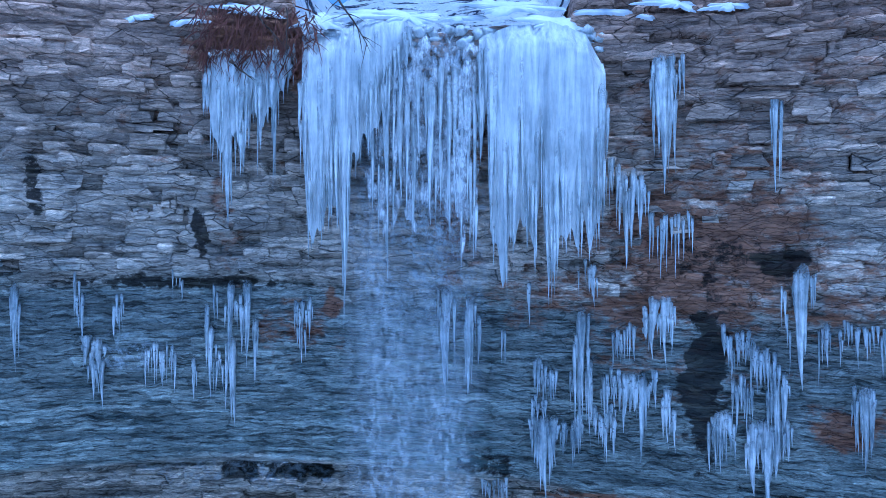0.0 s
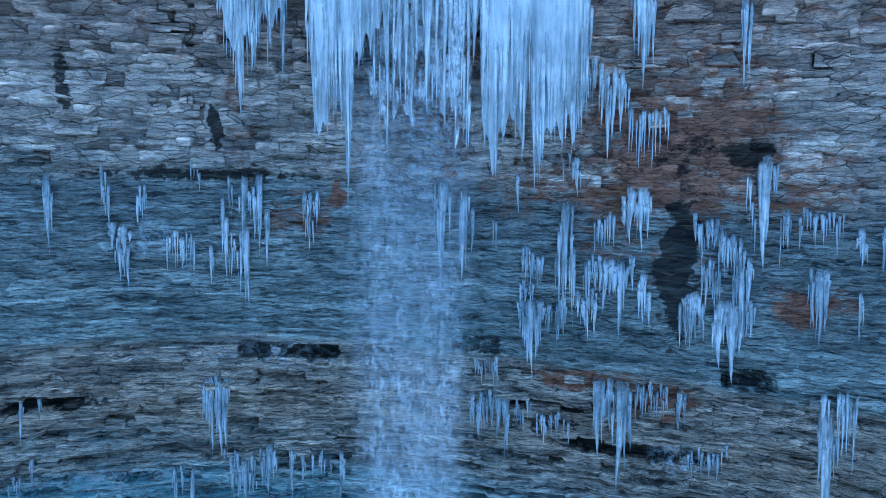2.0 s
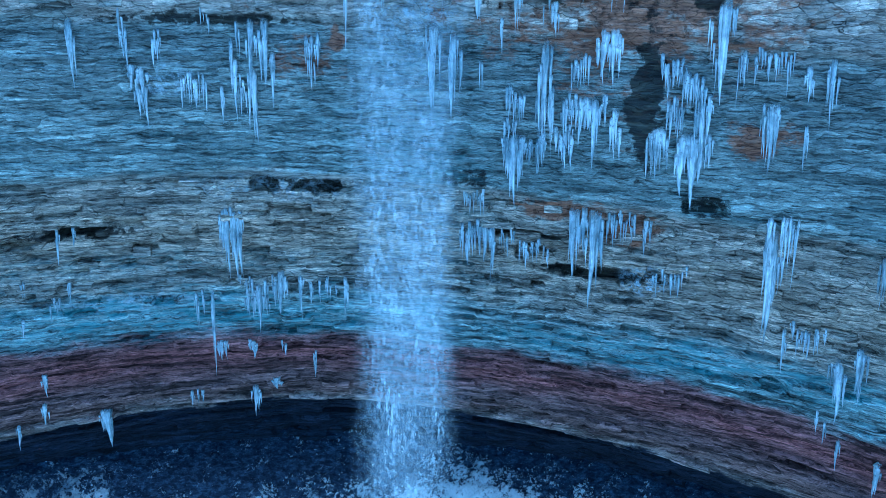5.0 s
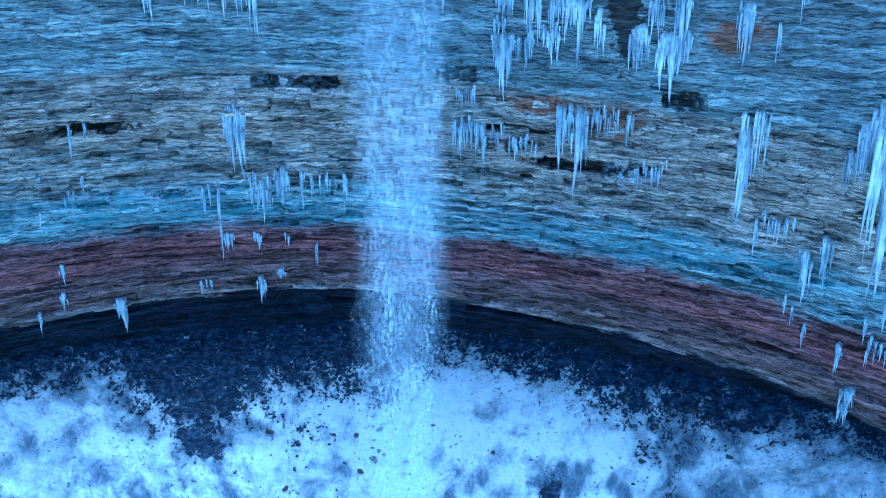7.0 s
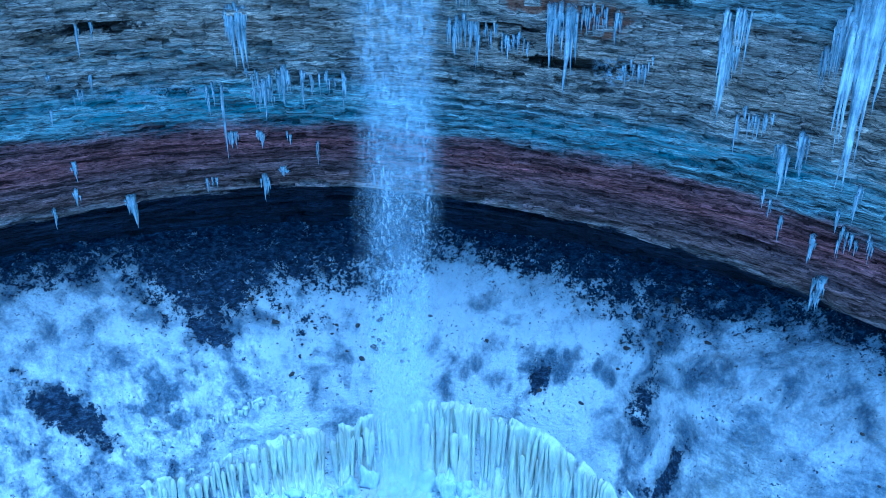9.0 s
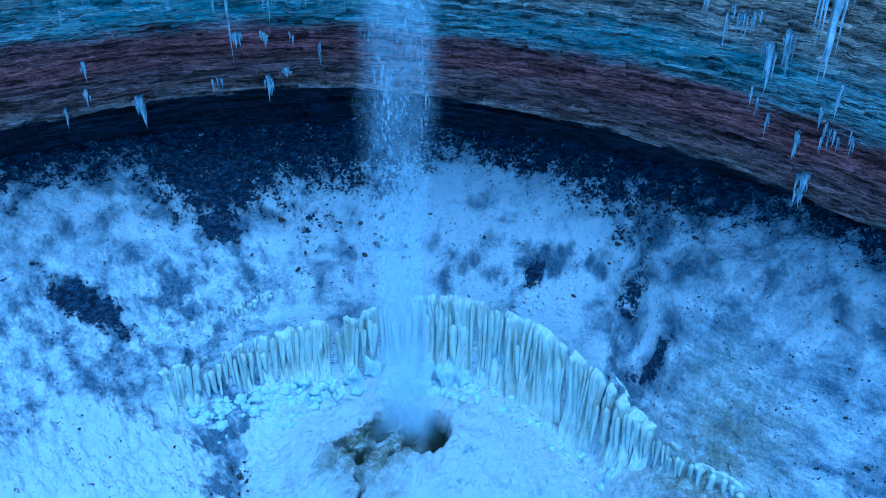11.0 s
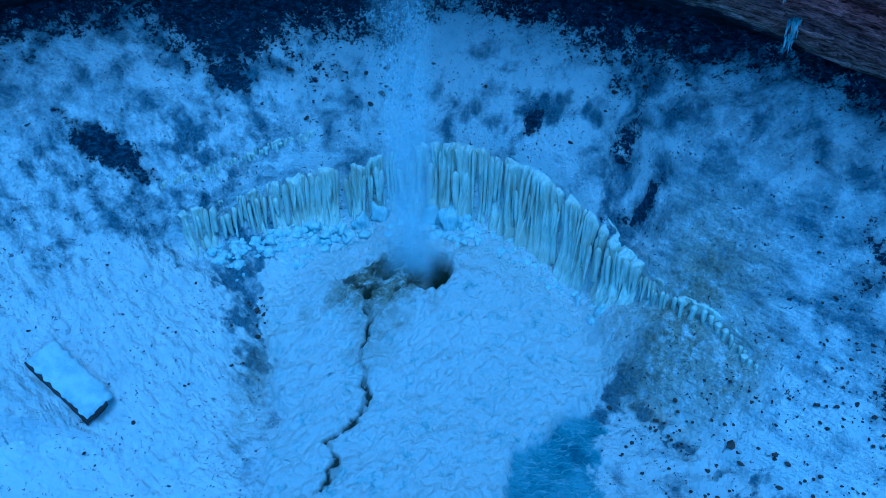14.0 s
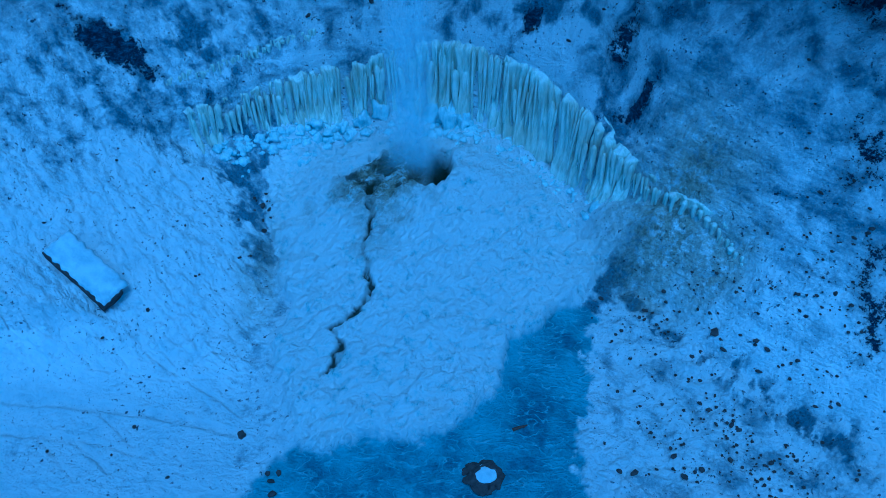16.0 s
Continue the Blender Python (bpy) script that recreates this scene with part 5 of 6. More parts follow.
hanging_ice("slim icicles over blue-green rock", [
    (-7.52, 35.36, 2.34, 0.33), (-7, 35.07, 1.33, 0.28), (-5.02, 35.22, 2.45, 0.34), (-13.55, 34.22, 1.75, 0.23), (-13.55, 33.71, 1.53, 0.18), (-13.15, 34.46, 1.33, 0.21), (-6.48, 35.04, 1.18, 0.16),
    (-6.05, 35.22, 1.25, 0.22), (-5.92, 34.66, 0.75, 0.13), (-5.6, 34.65, 0.85, 0.18),
])
hanging_ice("long thin icicle with a frozen splash", [
    (-12.56, 34.57, 4.96, 0.24), (-12.83, 30.6, 1.02, 0.33), (-12.59, 30.58, 0.95, 0.33), (-13.03, 30.53, 0.71, 0.29),
])
hanging_ice("little icicle on the red band", [
    (-11, 30.54, 0.95, 0.42), (-11.17, 30.64, 0.51, 0.26), (-9.32, 30.45, 0.53, 0.19), (-9.13, 30.14, 0.51, 0.23), (-7.55, 28.83, 0.96, 0.19), (-7.39, 29.55, 0.87, 0.22),
])
hanging_ice("few small icicles on layered rock", [
    (-19.03, 38.84, 1.8, 0.25), (-18.27, 38.83, 0.96, 0.22), (-19.38, 35.76, 1.49, 0.23), (-22.17, 33.32, 0.85, 0.29), (-20.68, 34.16, 0.76, 0.16), (-20.33, 34.81, 0.67, 0.17), (-20.31, 34.36, 0.55, 0.17),
    (-20.16, 34.51, 0.56, 0.15), (-21.49, 35.63, 0.53, 0.16), (-21.35, 35.7, 0.59, 0.16),
])
hanging_ice("bundle of huge pale icicles on the outer wall", [
    (19.43, 41.97, 3.29, 0.72), (19.6, 42.12, 5.58, 0.81), (19.76, 42.26, 8.63, 1.09), (19.9, 42.27, 6.97, 0.85), (20.04, 42.77, 9.01, 1.16), (18.94, 40.91, 2.44, 0.25), (19.09, 40.84, 2.71, 0.25),
    (19.17, 40.81, 2.62, 0.37), (19.23, 40.94, 2.53, 0.31), (19.41, 40.78, 1.88, 0.34),
])
hanging_ice("ragged icicles under a shelf of rock", [
    (19.3, 39.36, 2.05, 0.36), (19.58, 39.42, 1.37, 0.31), (19.26, 38.7, 1.08, 0.21),
])
hanging_ice("short thick icicles on blue-green rock", [
    (19.37, 33.73, 3.07, 0.64), (19.13, 33.68, 1.41, 0.35), (19.89, 34.47, 1.98, 0.37), (16.98, 34.84, 1.93, 0.24), (17.11, 35.52, 0.88, 0.24), (17.44, 35, 1.31, 0.19), (17.59, 34.9, 0.55, 0.22),
    (17.7, 35, 0.93, 0.22), (17.89, 34.91, 1.22, 0.15), (18.07, 35.15, 1.13, 0.24), (18.19, 35.02, 0.91, 0.24), (18.4, 35.24, 0.57, 0.18), (20.09, 34.2, 1.11, 0.23), (20.24, 34.08, 1.19, 0.17),
])
hanging_ice("frozen drip with a knobbly end on the red band", [
    (23.65, 24.85, 1.93, 0.72), (23.87, 23.72, 1.63, 0.6), (23.76, 24.81, 0.92, 0.59),
])
hanging_ice("small icicle on the red band", [
    (22.47, 27.7, 1.65, 0.44), (23.41, 28.5, 1.63, 0.19), (23.37, 28.82, 0.93, 0.22), (23.64, 28.48, 1.11, 0.2), (23.84, 28.41, 0.78, 0.28), (24.11, 28.05, 0.8, 0.22), (22.74, 29.91, 0.95, 0.21),
    (22.86, 29.63, 1, 0.15), (24.45, 28.75, 1.08, 0.19), (24.69, 28.34, 1.25, 0.22),
])
hanging_ice("blunt icicle above dark shale", [
    (-20.33, 25.91, 2.26, 0.76), (-20.56, 25.88, 1.25, 0.53),
])
hanging_ice("pair of small icicles on red rock", [
    (-22.48, 29.35, 1.22, 0.43), (-23.03, 27.18, 1.11, 0.37), (-24.83, 25.66, 1.3, 0.3),
])
hanging_ice("short icicle under the pale band", [
    (-11.54, 26.79, 1.91, 0.55), (-10.08, 27.42, 0.54, 0.62), (-15.33, 26.7, 0.85, 0.27), (-14.98, 26.81, 0.89, 0.2), (-14.73, 26.67, 0.65, 0.26),
])
hanging_ice("thin icicles on the outer strata", [
    (20.85, 28.45, 1.41, 0.26), (22.96, 31.85, 1.87, 0.34), (19.51, 30.24, 1.1, 0.19), (20.03, 29.46, 0.98, 0.18), (20.19, 33.04, 1.09, 0.18), (20.34, 32.75, 1.25, 0.22), (20.27, 33.3, 1.36, 0.16),
])


# ---- the ice wall round the basin ----
def column_profile(v, top, waist, foot):
    head = top * math.sin(min(1.0, v / 0.10) * math.pi / 2)
    return head * (1 - v) ** 0.5 + waist * min(1.0, v * 6) * 0.8 + foot * max(0.0, v - 0.75) * 1.6


def wall_ice_material():
    m = Nodes("wall_ice", 0.35)
    run = m.noise(1.0, 6, 0.7, m.where((4.0, 4.0, 0.5)))
    tint = m.noise(0.35, 4, 0.6)
    c = m.ramp(run, [(0.30, (0.34, 0.38, 0.31)), (0.42, (0.60, 0.64, 0.54)), (0.58, (0.82, 0.84, 0.74))])
    c = m.mix(m.ramp(tint, [(0.42, 0.0), (0.65, 0.55)]), c, (0.50, 0.49, 0.36))
    # snow lies where the ice is flat
    split = m.add("ShaderNodeSeparateXYZ")
    m.link(m.add("ShaderNodeNewGeometry").outputs["Normal"], split.inputs[0])
    flat = m.math("ADD", split.outputs["Z"], m.math("MULTIPLY", m.math("SUBTRACT", m.noise(2.5, 5, 0.7), 0.5), 0.6))
    c = m.mix(m.ramp(flat, [(0.66, 0.0), (0.92, 0.6)]), c, (0.68, 0.70, 0.70))
    m.bump(run, 0.7, 0.10)
    return m.colour(c)


WALL_ICE = wall_ice_material()
COLUMNS = [turned("ice_column", 17, 10, WALL_ICE, lambda v, p=p: column_profile(v, *p), 0.10, 0.14, 40 + s) for s, p in enumerate(
    [(0.42, 0.18, 0.2), (0.36, 0.26, 0.3), (0.5, 0.12, 0.0), (0.40, 0.10, -0.2), (0.34, 0.30, 0.35), (0.46, 0.2, 0.1)])]


def wall_foot(a, rw):
    return float(basin_floor(BASIN[0] + (rw - 0.9) * math.sin(radians(a)), BASIN[1] + (rw - 0.9) * math.cos(radians(a))))


def ground_at(x, y):
    return float(ground_height(x, y))


def drapery(name, root, a, rw, top, foot, arc):
    """A fused, fluted sheet of ice from top to foot along bearings a."""
    n = 34
    v = np.broadcast_to(np.linspace(0, 1, n)[:, None], (n, len(a)))
    arc = np.broadcast_to(arc, v.shape)
    tall = np.maximum(top - foot, 0.15)
    size = np.clip(tall / 3.0, 0.25, 1.15)
    ragged = (fbm(arc * 0.9, 0 * arc, 4, 61) - 0.6) * np.clip(tall * 0.35, 0.2, 1.1)
    z = top + ragged - v * (tall + 0.25 + ragged)
    bend = arc + 0.22 * np.sin(v * 4 + arc * 0.6)
    ridge = 1 - np.abs(2 * fbm(bend * 1.05, v * 0.6, 2, 62) - 1)
    rib = 1 - np.abs(2 * fbm(bend * 2.6, v * 1.2, 2, 64) - 1)
    fine = fbm(arc * 7.0, v * 2.5, 2, 63) - 0.5
    notch = smooth(0.56, 0.70, fbm(arc * 1.7, v * 0.35, 2, 67))
    lean = (1.5 - 1.0 * smooth(38, 52, a)) * (1 - smooth(0, 0.10, v)) + 1.0 * (fbm(arc * 0.28, 0 * arc, 2, 66) - 0.5) * size - 0.7 * smooth(0.55, 1.05, v) * size
    r = rw + lean + size * (0.45 * notch - 0.95 * (ridge - 0.6) - 0.40 * (rib - 0.6) - 0.16 * fine) * smooth(0.0, 0.10, v)
    P = np.stack([BASIN[0] + r * np.sin(np.radians(a)), BASIN[1] + r * np.cos(np.radians(a)), z], -1)
    me = sheet(name, P - np.array(root.location), WALL_ICE)
    me.polygons.foreach_set("use_smooth", [True] * len(me.polygons))
    return part(name, me, root)


def column_row(root, a, end, top_of, foot_of, radius_of, wide):
    """Single columns, set side by side along the bearings."""
    while a < end:
        top, foot, rad = top_of(a), foot_of(a), radius_of(a)
        w = wide * (0.5 + 1.1 * ice_rng.rand() ** 2)
        if top - foot > 0.35:
            head = top - ice_rng.uniform(0.0, 0.35) * (top - foot)
            rad = rad + ice_rng.uniform(-0.2, 0.2)
            place = Vector((BASIN[0] + rad * math.sin(radians(a)), BASIN[1] + rad * math.cos(radians(a)), head))
            m = Matrix.LocRotScale(place - root.location, Euler((ice_rng.normal(0, 0.05), ice_rng.normal(0, 0.05), ice_rng.uniform(0, 6.28))), (w, w, (head - foot) * ice_rng.uniform(0.6, 1.1)))
            part("ice_column", COLUMNS[ice_rng.randint(len(COLUMNS))], root, at=m)
        a += math.degrees(ice_rng.uniform(0.6, 1.3) * w / rad)


def build_ice_wall():
    root = tagged(new("ice_wall"), "curved wall of yellowish-white frozen columns round the plunge basin", "ice wall")
    root.location = (BASIN[0], BASIN[1] + 17, 6.0)
    # fused drapery in seven lengths
    for k in range(7):
        a = np.arange(-51 + 20.0 * k, -51 + 20.0 * (k + 1) + 0.25, 0.2)
        rw = ice_wall_radius(a)
        foot = np.array([wall_foot(p, q) for p, q in zip(a, rw)])
        arc = np.radians(a + 60) * 20.0
        drapery("ice_drapery", root, a, rw, ice_wall_crest(a) - 0.1, foot - 0.1, arc)
    column_row(root, -50.0, 88.0, lambda a: float(ice_wall_crest(a)) - 0.25, lambda a: wall_foot(a, float(ice_wall_radius(a))),
               lambda a: float(ice_wall_radius(a)) - 0.45, 0.42)
    # a low fringe on the step behind the wall's crest
    for a0, a1, back, rise in ((-54.0, -12.0, 1.4, 1.15),):
        a = np.arange(a0, a1, 0.2)
        rw = ice_wall_radius(a) + back
        low = np.array([ground_at(BASIN[0] + (q - 0.7) * math.sin(radians(p)), BASIN[1] + (q - 0.7) * math.cos(radians(p))) for p, q in zip(a, rw)])
        fade = smooth(0, 5, a - a0) * smooth(0, 5, a1 - a)
        drapery("ice_fringe", root, a, rw, low + rise * fade, low - 0.2, np.radians(a + 60) * 21.5 + 40)
        column_row(root, a0 + 2, a1 - 2, lambda b: float(np.interp(b, a, low + rise * fade)), lambda b: float(np.interp(b, a, low)) - 0.1,
                   lambda b: float(np.interp(b, a, rw)) - 0.3, 0.26)
    return root


build_ice_wall()


def lump_mesh(name, seed, material, rough=0.35, flat=0.8, cuts=2):
    bm = bmesh.new()
    bmesh.ops.create_icosphere(bm, subdivisions=cuts, radius=0.5)
    for v in bm.verts:
        n = noise.noise(v.co * 2.6 + Vector((seed * 3.7, seed, 0))) + 0.5 * noise.noise(v.co * 6 + Vector((seed, 0, 5)))
        v.co *= 1 + rough * n
        v.co.z *= flat
    me = bpy.data.meshes.new(name)
    bm.to_mesh(me)
    bm.free()
    me.materials.append(material)
    return me


def scatter(name, meshes, places, label, category, material):
    """Many lumps joined into one mesh: place, size."""
    verts, faces, base = [], [], 0
    data = []
    for me in meshes:
        co = np.empty(len(me.vertices) * 3)
        me.vertices.foreach_get("co", co)
        data.append((co.reshape(-1, 3), [tuple(p.vertices) for p in me.polygons]))
    for k, (x, y, z, s) in enumerate(places):
        co, fs = data[k % len(data)]
        c, n = math.cos(k * 2.4), math.sin(k * 2.4)
        verts.append(co @ np.array([[c, n, 0], [-n, c, 0], [0, 0, 1]]) * s + np.array((x, y, z)))
        faces += [tuple(i + base for i in f) for f in fs]
        base += len(co)
    me = mesh_of(name, np.concatenate(verts), faces, material)
    return tagged(new(name, me), label, category, kind="stuff")


SPRAY_ICE = ice_material("spray_ice", (0.74, 0.79, 0.80), (0.44, 0.52, 0.55))
lumps = [lump_mesh("ice_lump", s, WALL_ICE, 0.6, 0.7, 2) for s in range(4)]
spots = []
for k in range(420):
    a = ice_rng.uniform(-48, 62)
    rw = float(ice_wall_radius(a))
    r = rw - 0.7 - abs(ice_rng.normal(0, 1.1))
    x, y = BASIN[0] + r * math.sin(radians(a)), BASIN[1] + r * math.cos(radians(a))
    s = 0.25 + 0.9 * ice_rng.rand() ** 2
    spots.append((x, y, ground_at(x, y) - 0.28 * s, s))
scatter("ice_rubble", lumps, spots, "knobbly frozen spray heaped at the foot of the ice wall", "ice rubble", SPRAY_ICE)

for x, y, wide, tall, seed in [(1.6, 37.6, 2.3, 3.6, 1), (3.0, 37.2, 1.6, 2.2, 2), (0.2, 37.8, 1.6, 2.6, 3), (-5.6, 37.6, 1.6, 2.6, 4), (-7.4, 37.3, 1.4, 1.5, 5), (-4.2, 37.9, 1.5, 3.0, 6), (-8.4, 36.6, 1.1, 1.1, 7), (-6.6, 36.4, 1.2, 1.2, 8), (-9.6, 36.9, 1.2, 1.2, 9), (-5.2, 36.2, 1.0, 1.0, 10)]:
    mound = tagged(new("ice_mound", lump_mesh("ice_mound", 300 + seed, SPRAY_ICE, 0.75, 1.0, 3)), "bulbous mound of frozen spray at the foot of the ice wall", "ice mound", "ice mounds behind the falls")
    mound.data.polygons.foreach_set("use_smooth", [True] * len(mound.data.polygons))
    mound.matrix_world = Matrix.LocRotScale((x, y, ground_at(x, y) + 0.10 * tall), Euler((0, 0, seed)), (wide, wide * 0.8, tall * 0.75))

# ---- snow and the bench above the lip ----
def snow_material(name, shade, light):
    m = Nodes(name, 0.75)
    n = m.noise(1.2, 5, 0.6)
    m.bump(n, 0.5, 0.2)
    return m.colour(m.ramp(n, [(0.3, shade), (0.6, light)]))


SNOW = snow_material("rim_snow", (0.60, 0.64, 0.68), (0.84, 0.85, 0.86))
OLD_SNOW = snow_material("old_snow", (0.46, 0.50, 0.55), (0.66, 0.69, 0.72))


def stone_material():
    m = Nodes("loose_stone", 0.85)
    n = m.noise(2.5, 6, 0.7)
    m.bump(n, 0.8, 0.1)
    return m.colour(m.ramp(n, [(0.3, (0.018, 0.016, 0.016)), (0.65, (0.075, 0.066, 0.06))]))


STONE = stone_material()


def build_bench():
    """The creek's bed above the falls, rising away behind the lip."""
    gx = graded(-40, 40, 0.5, 1500)
    gy = np.concatenate([np.arange(30.3, 52, 0.35), 52 * 1.12 ** np.arange(0, 31)])
    x, y = np.meshgrid(gx, gy)
    notch = smooth(-6.0, -4.9, x) * (1 - smooth(4.2, 5.0, x))
    back = y - cliff_depth(x, 58)
    z = rim_height(x) - 0.25 + np.minimum(0.42 * np.maximum(back - 0.5, 0), 9) * notch + np.minimum(0.15 * np.maximum(back, 0), 4) * (1 - notch)
    z = z + 0.7 * (fbm(x * 0.5, y * 0.5, 4, 81) - 0.5) * smooth(0.5, 3, back)
    y2 = np.maximum(y, cliff_depth(x, 58) + 0.25)
    snow = np.full_like(x, 0.95) - 0.55 * smooth(0.52, 0.66, fbm(x * 0.6, y * 0.9, 3, 82))
    zero = np.zeros_like(x)
    me = sheet("upper_ground", np.stack([x, y2, z], -1), GROUND, {"snow": snow, "silt": zero, "open": zero, "lobe": zero, "river": zero, "thin": zero, "slope": zero})
    return tagged(new("upper_ground", me), "snowy creek bed and woodland floor above the cliff's rim", "ground", kind="structure")


build_bench()
def snow_patch(name, seed):
    """A thin ragged bank of snow, unit wide."""
    r, a = np.meshgrid(np.linspace(0, 1, 12), np.linspace(0, 2 * np.pi, 97))
    ragged = 1.9 * fbm(np.cos(a) * 2.6 + seed * 5, np.sin(a) * 2.6, 5, seed, 0.65) ** 1.5
    P = np.stack([0.5 * r * ragged * np.cos(a) * 1.3, 0.5 * r * ragged * np.sin(a), 0.16 * np.sqrt(np.clip(1 - r**2.5, 0, 1)) + 0.05 * (fbm(r * 4 * np.cos(a), r * 4 * np.sin(a), 3, seed) - 0.5) - 0.05], -1)
    me = sheet(name, P, SNOW)
    me.polygons.foreach_set("use_smooth", [True] * len(me.polygons))
    return me


snow_shapes = [snow_patch("snow_cap", 60 + s) for s in range(6)]
for k, (x, z, wide, tall) in enumerate([(-10.8, 58.7, 1.3, 0.5), (-9.1, 58.65, 1.9, 0.6), (-6.7, 59.1, 2.4, 0.9), (-4.4, 58.7, 2.4, 1.2), (-2.6, 58.9, 2.6, 1.0), (-1.2, 58.7, 2.2, 0.9), (0.6, 58.5, 1.6, 0.4),
                                        (2.3, 58.8, 3.6, 0.9), (4.0, 58.2, 2.6, 1.1), (3.2, 57.9, 2.0, 0.7), (5.4, 58.55, 2.0, 0.45), (7.7, 58.55, 2.1, 0.7), (9.2, 58.35, 1.7, 0.5), (4.8, 57.5, 1.0, 0.3), (6.7, 58.25, 0.5, 0.3)]):
    ob = tagged(new("snow_cap", snow_shapes[k % 6]), "small bank of fresh snow resting on a rim ledge", "snow", "snow banks on the rim")
    ob.matrix_world = Matrix.LocRotScale((x, float(cliff_smooth(x, min(z, 58.0))) - 0.12, z - 0.15), Euler((radians(48), 0, 0.2 * (k % 3 - 1))), (wide, tall * 1.1, 0.8))
crust = []
for k in range(110):
    x = ice_rng.uniform(-5.0, 5.4)
    z = (58.2 if x < 1 else 57.9) - abs(ice_rng.normal(0, 0.4))
    crust.append((x, float(cliff_smooth(x, z)) - 0.25 + ice_rng.uniform(0.0, 0.25), z, ice_rng.uniform(0.15, 0.5)))
scatter("lip_ice", lumps, crust, "lumpy ice crust frozen over the lip of the falls", "ice crust", CURTAIN_ICE)


# ---- loose stones, the fallen slab, boulder and driftwood ----
def slab_with_snow():
    a, b, c = Vector((-26.0, 19.9, 0)), Vector((-21.7, 17.4, 0)), Vector((-21.0, 18.9, 0))
    for v in (a, b, c):
        v.z = ground_at(v.x, v.y)
    along, across = (b - a), (c - b)
    bm = bmesh.new()
    bmesh.ops.create_cube(bm, size=1)
    bmesh.ops.subdivide_edges(bm, edges=bm.edges[:], cuts=7, use_grid_fill=True)
    for v in bm.verts:
        k = noise.noise(v.co * 5)
        v.co += Vector((0.015, 0.06, 0.10)) * k
    me = bpy.data.meshes.new("stone_block")
    bm.to_mesh(me)
    bm.free()
    me.materials.append(STONE)
    x, up = along.normalized(), along.cross(across).normalized()
    if up.z < 0:
        up = -up
    y = up.cross(x)
    root = tagged(new("fallen_slab"), "long fallen rock slab with a blanket of snow on its top", "rock slab")
    mid = (a + c) / 2
    root.matrix_world = Matrix.Translation(mid) @ Matrix((x, y, up)).transposed().to_4x4()
    long, wide = along.length, 1.75
    part("stone_block", me, root, "dark bare stone sides", Matrix.LocRotScale((0, 0, 0.30), None, (long, wide, 1.5)))
    bm = bmesh.new()
    bmesh.ops.create_grid(bm, x_segments=40, y_segments=16, size=0.5)
    for v in bm.verts:
        e = min(0.5 - abs(v.co.x), 0.5 - abs(v.co.y) * 1.0)
        v.co.z = 0.24 * min(1, e * 22) ** 0.5 - 1.4 * max(0.0, v.co.y - 0.36) - 0.8 * max(0.0, v.co.x - 0.465) + 0.05 * noise.noise(Vector((v.co.x * 14, v.co.y * 5, 0)))
        v.co.y += 0.09 * noise.noise(Vector((v.co.x * 14, 3, 0)))
        v.co.x += 0.02 * noise.noise(Vector((7, v.co.y * 9, 0)))
    sm = bpy.data.meshes.new("snow_blanket")
    bm.to_mesh(sm)
    bm.free()
    sm.materials.append(OLD_SNOW)
    sm.polygons.foreach_set("use_smooth", [True] * len(sm.polygons))
    part("snow_blanket", sm, root, "smooth white snow", Matrix.LocRotScale((0.0, 0.34, 1.10), None, (long * 1.0, wide * 1.30, 1.0)))
    return root


slab_with_snow()
STONES = [lump_mesh("stone", 90 + s, STONE, 0.5, 0.6, 2) for s in range(6)]


def boulder_with_snow(x, y, wide):
    z = ground_at(x, y)
    root = tagged(new("boulder"), "low round boulder frozen into the river ice, capped with snow", "boulder")
    root.location = (x, y, z)
    part("stone_body", lump_mesh("stone_body", 101, STONE, 0.55, 0.5, 3), root, at=Matrix.LocRotScale((0, 0, 0.05), None, (wide * 1.1, wide, 1.7)))
    part("snow_cap", lump_mesh("boulder_snow", 104, OLD_SNOW, 0.22, 0.5, 3), root, "rounded white snow", Matrix.LocRotScale((0.12, 0.0, 0.36), None, (wide * 0.66, wide * 0.62, 1.0)))
    for k in range(5):
        a = k * 1.1 + 0.5 * (k % 2) + 1.2
        part("rim_stone", STONES[k % 6], root, at=Matrix.LocRotScale((0.52 * wide * math.cos(a), 0.5 * wide * math.sin(a), 0.05), Euler((0, 0, k)), (0.7 - 0.08 * k, 0.45, 0.5)))


boulder_with_snow(4.75, 7.2, 2.2)


def tube(points, radius, sides=6):
    """A tapering round bar along points."""
    verts, faces = [], []
    for k, p in enumerate(points):
        p = Vector(p)
        d = (Vector(points[min(k + 1, len(points) - 1)]) - Vector(points[max(k - 1, 0)])).normalized()
        s = d.orthogonal().normalized()
        t = d.cross(s)
        r = radius * (1 - 0.85 * k / (len(points) - 1))
        verts += [p + r * (math.cos(i * 6.2832 / sides) * s + math.sin(i * 6.2832 / sides) * t) for i in range(sides)]
    for k in range(len(points) - 1):
        for i in range(sides):
            j = (i + 1) % sides
            faces.append((k * sides + i, k * sides + j, (k + 1) * sides + j, (k + 1) * sides + i))
    return verts, faces


def bark_material():
    m = Nodes("dead_bark", 0.9)
    n = m.noise(9, 4, 0.7)
    m.bump(n, 0.5, 0.03)
    return m.colour(m.ramp(n, [(0.3, (0.035, 0.024, 0.018)), (0.7, (0.12, 0.085, 0.06))]))


BARK = bark_material()


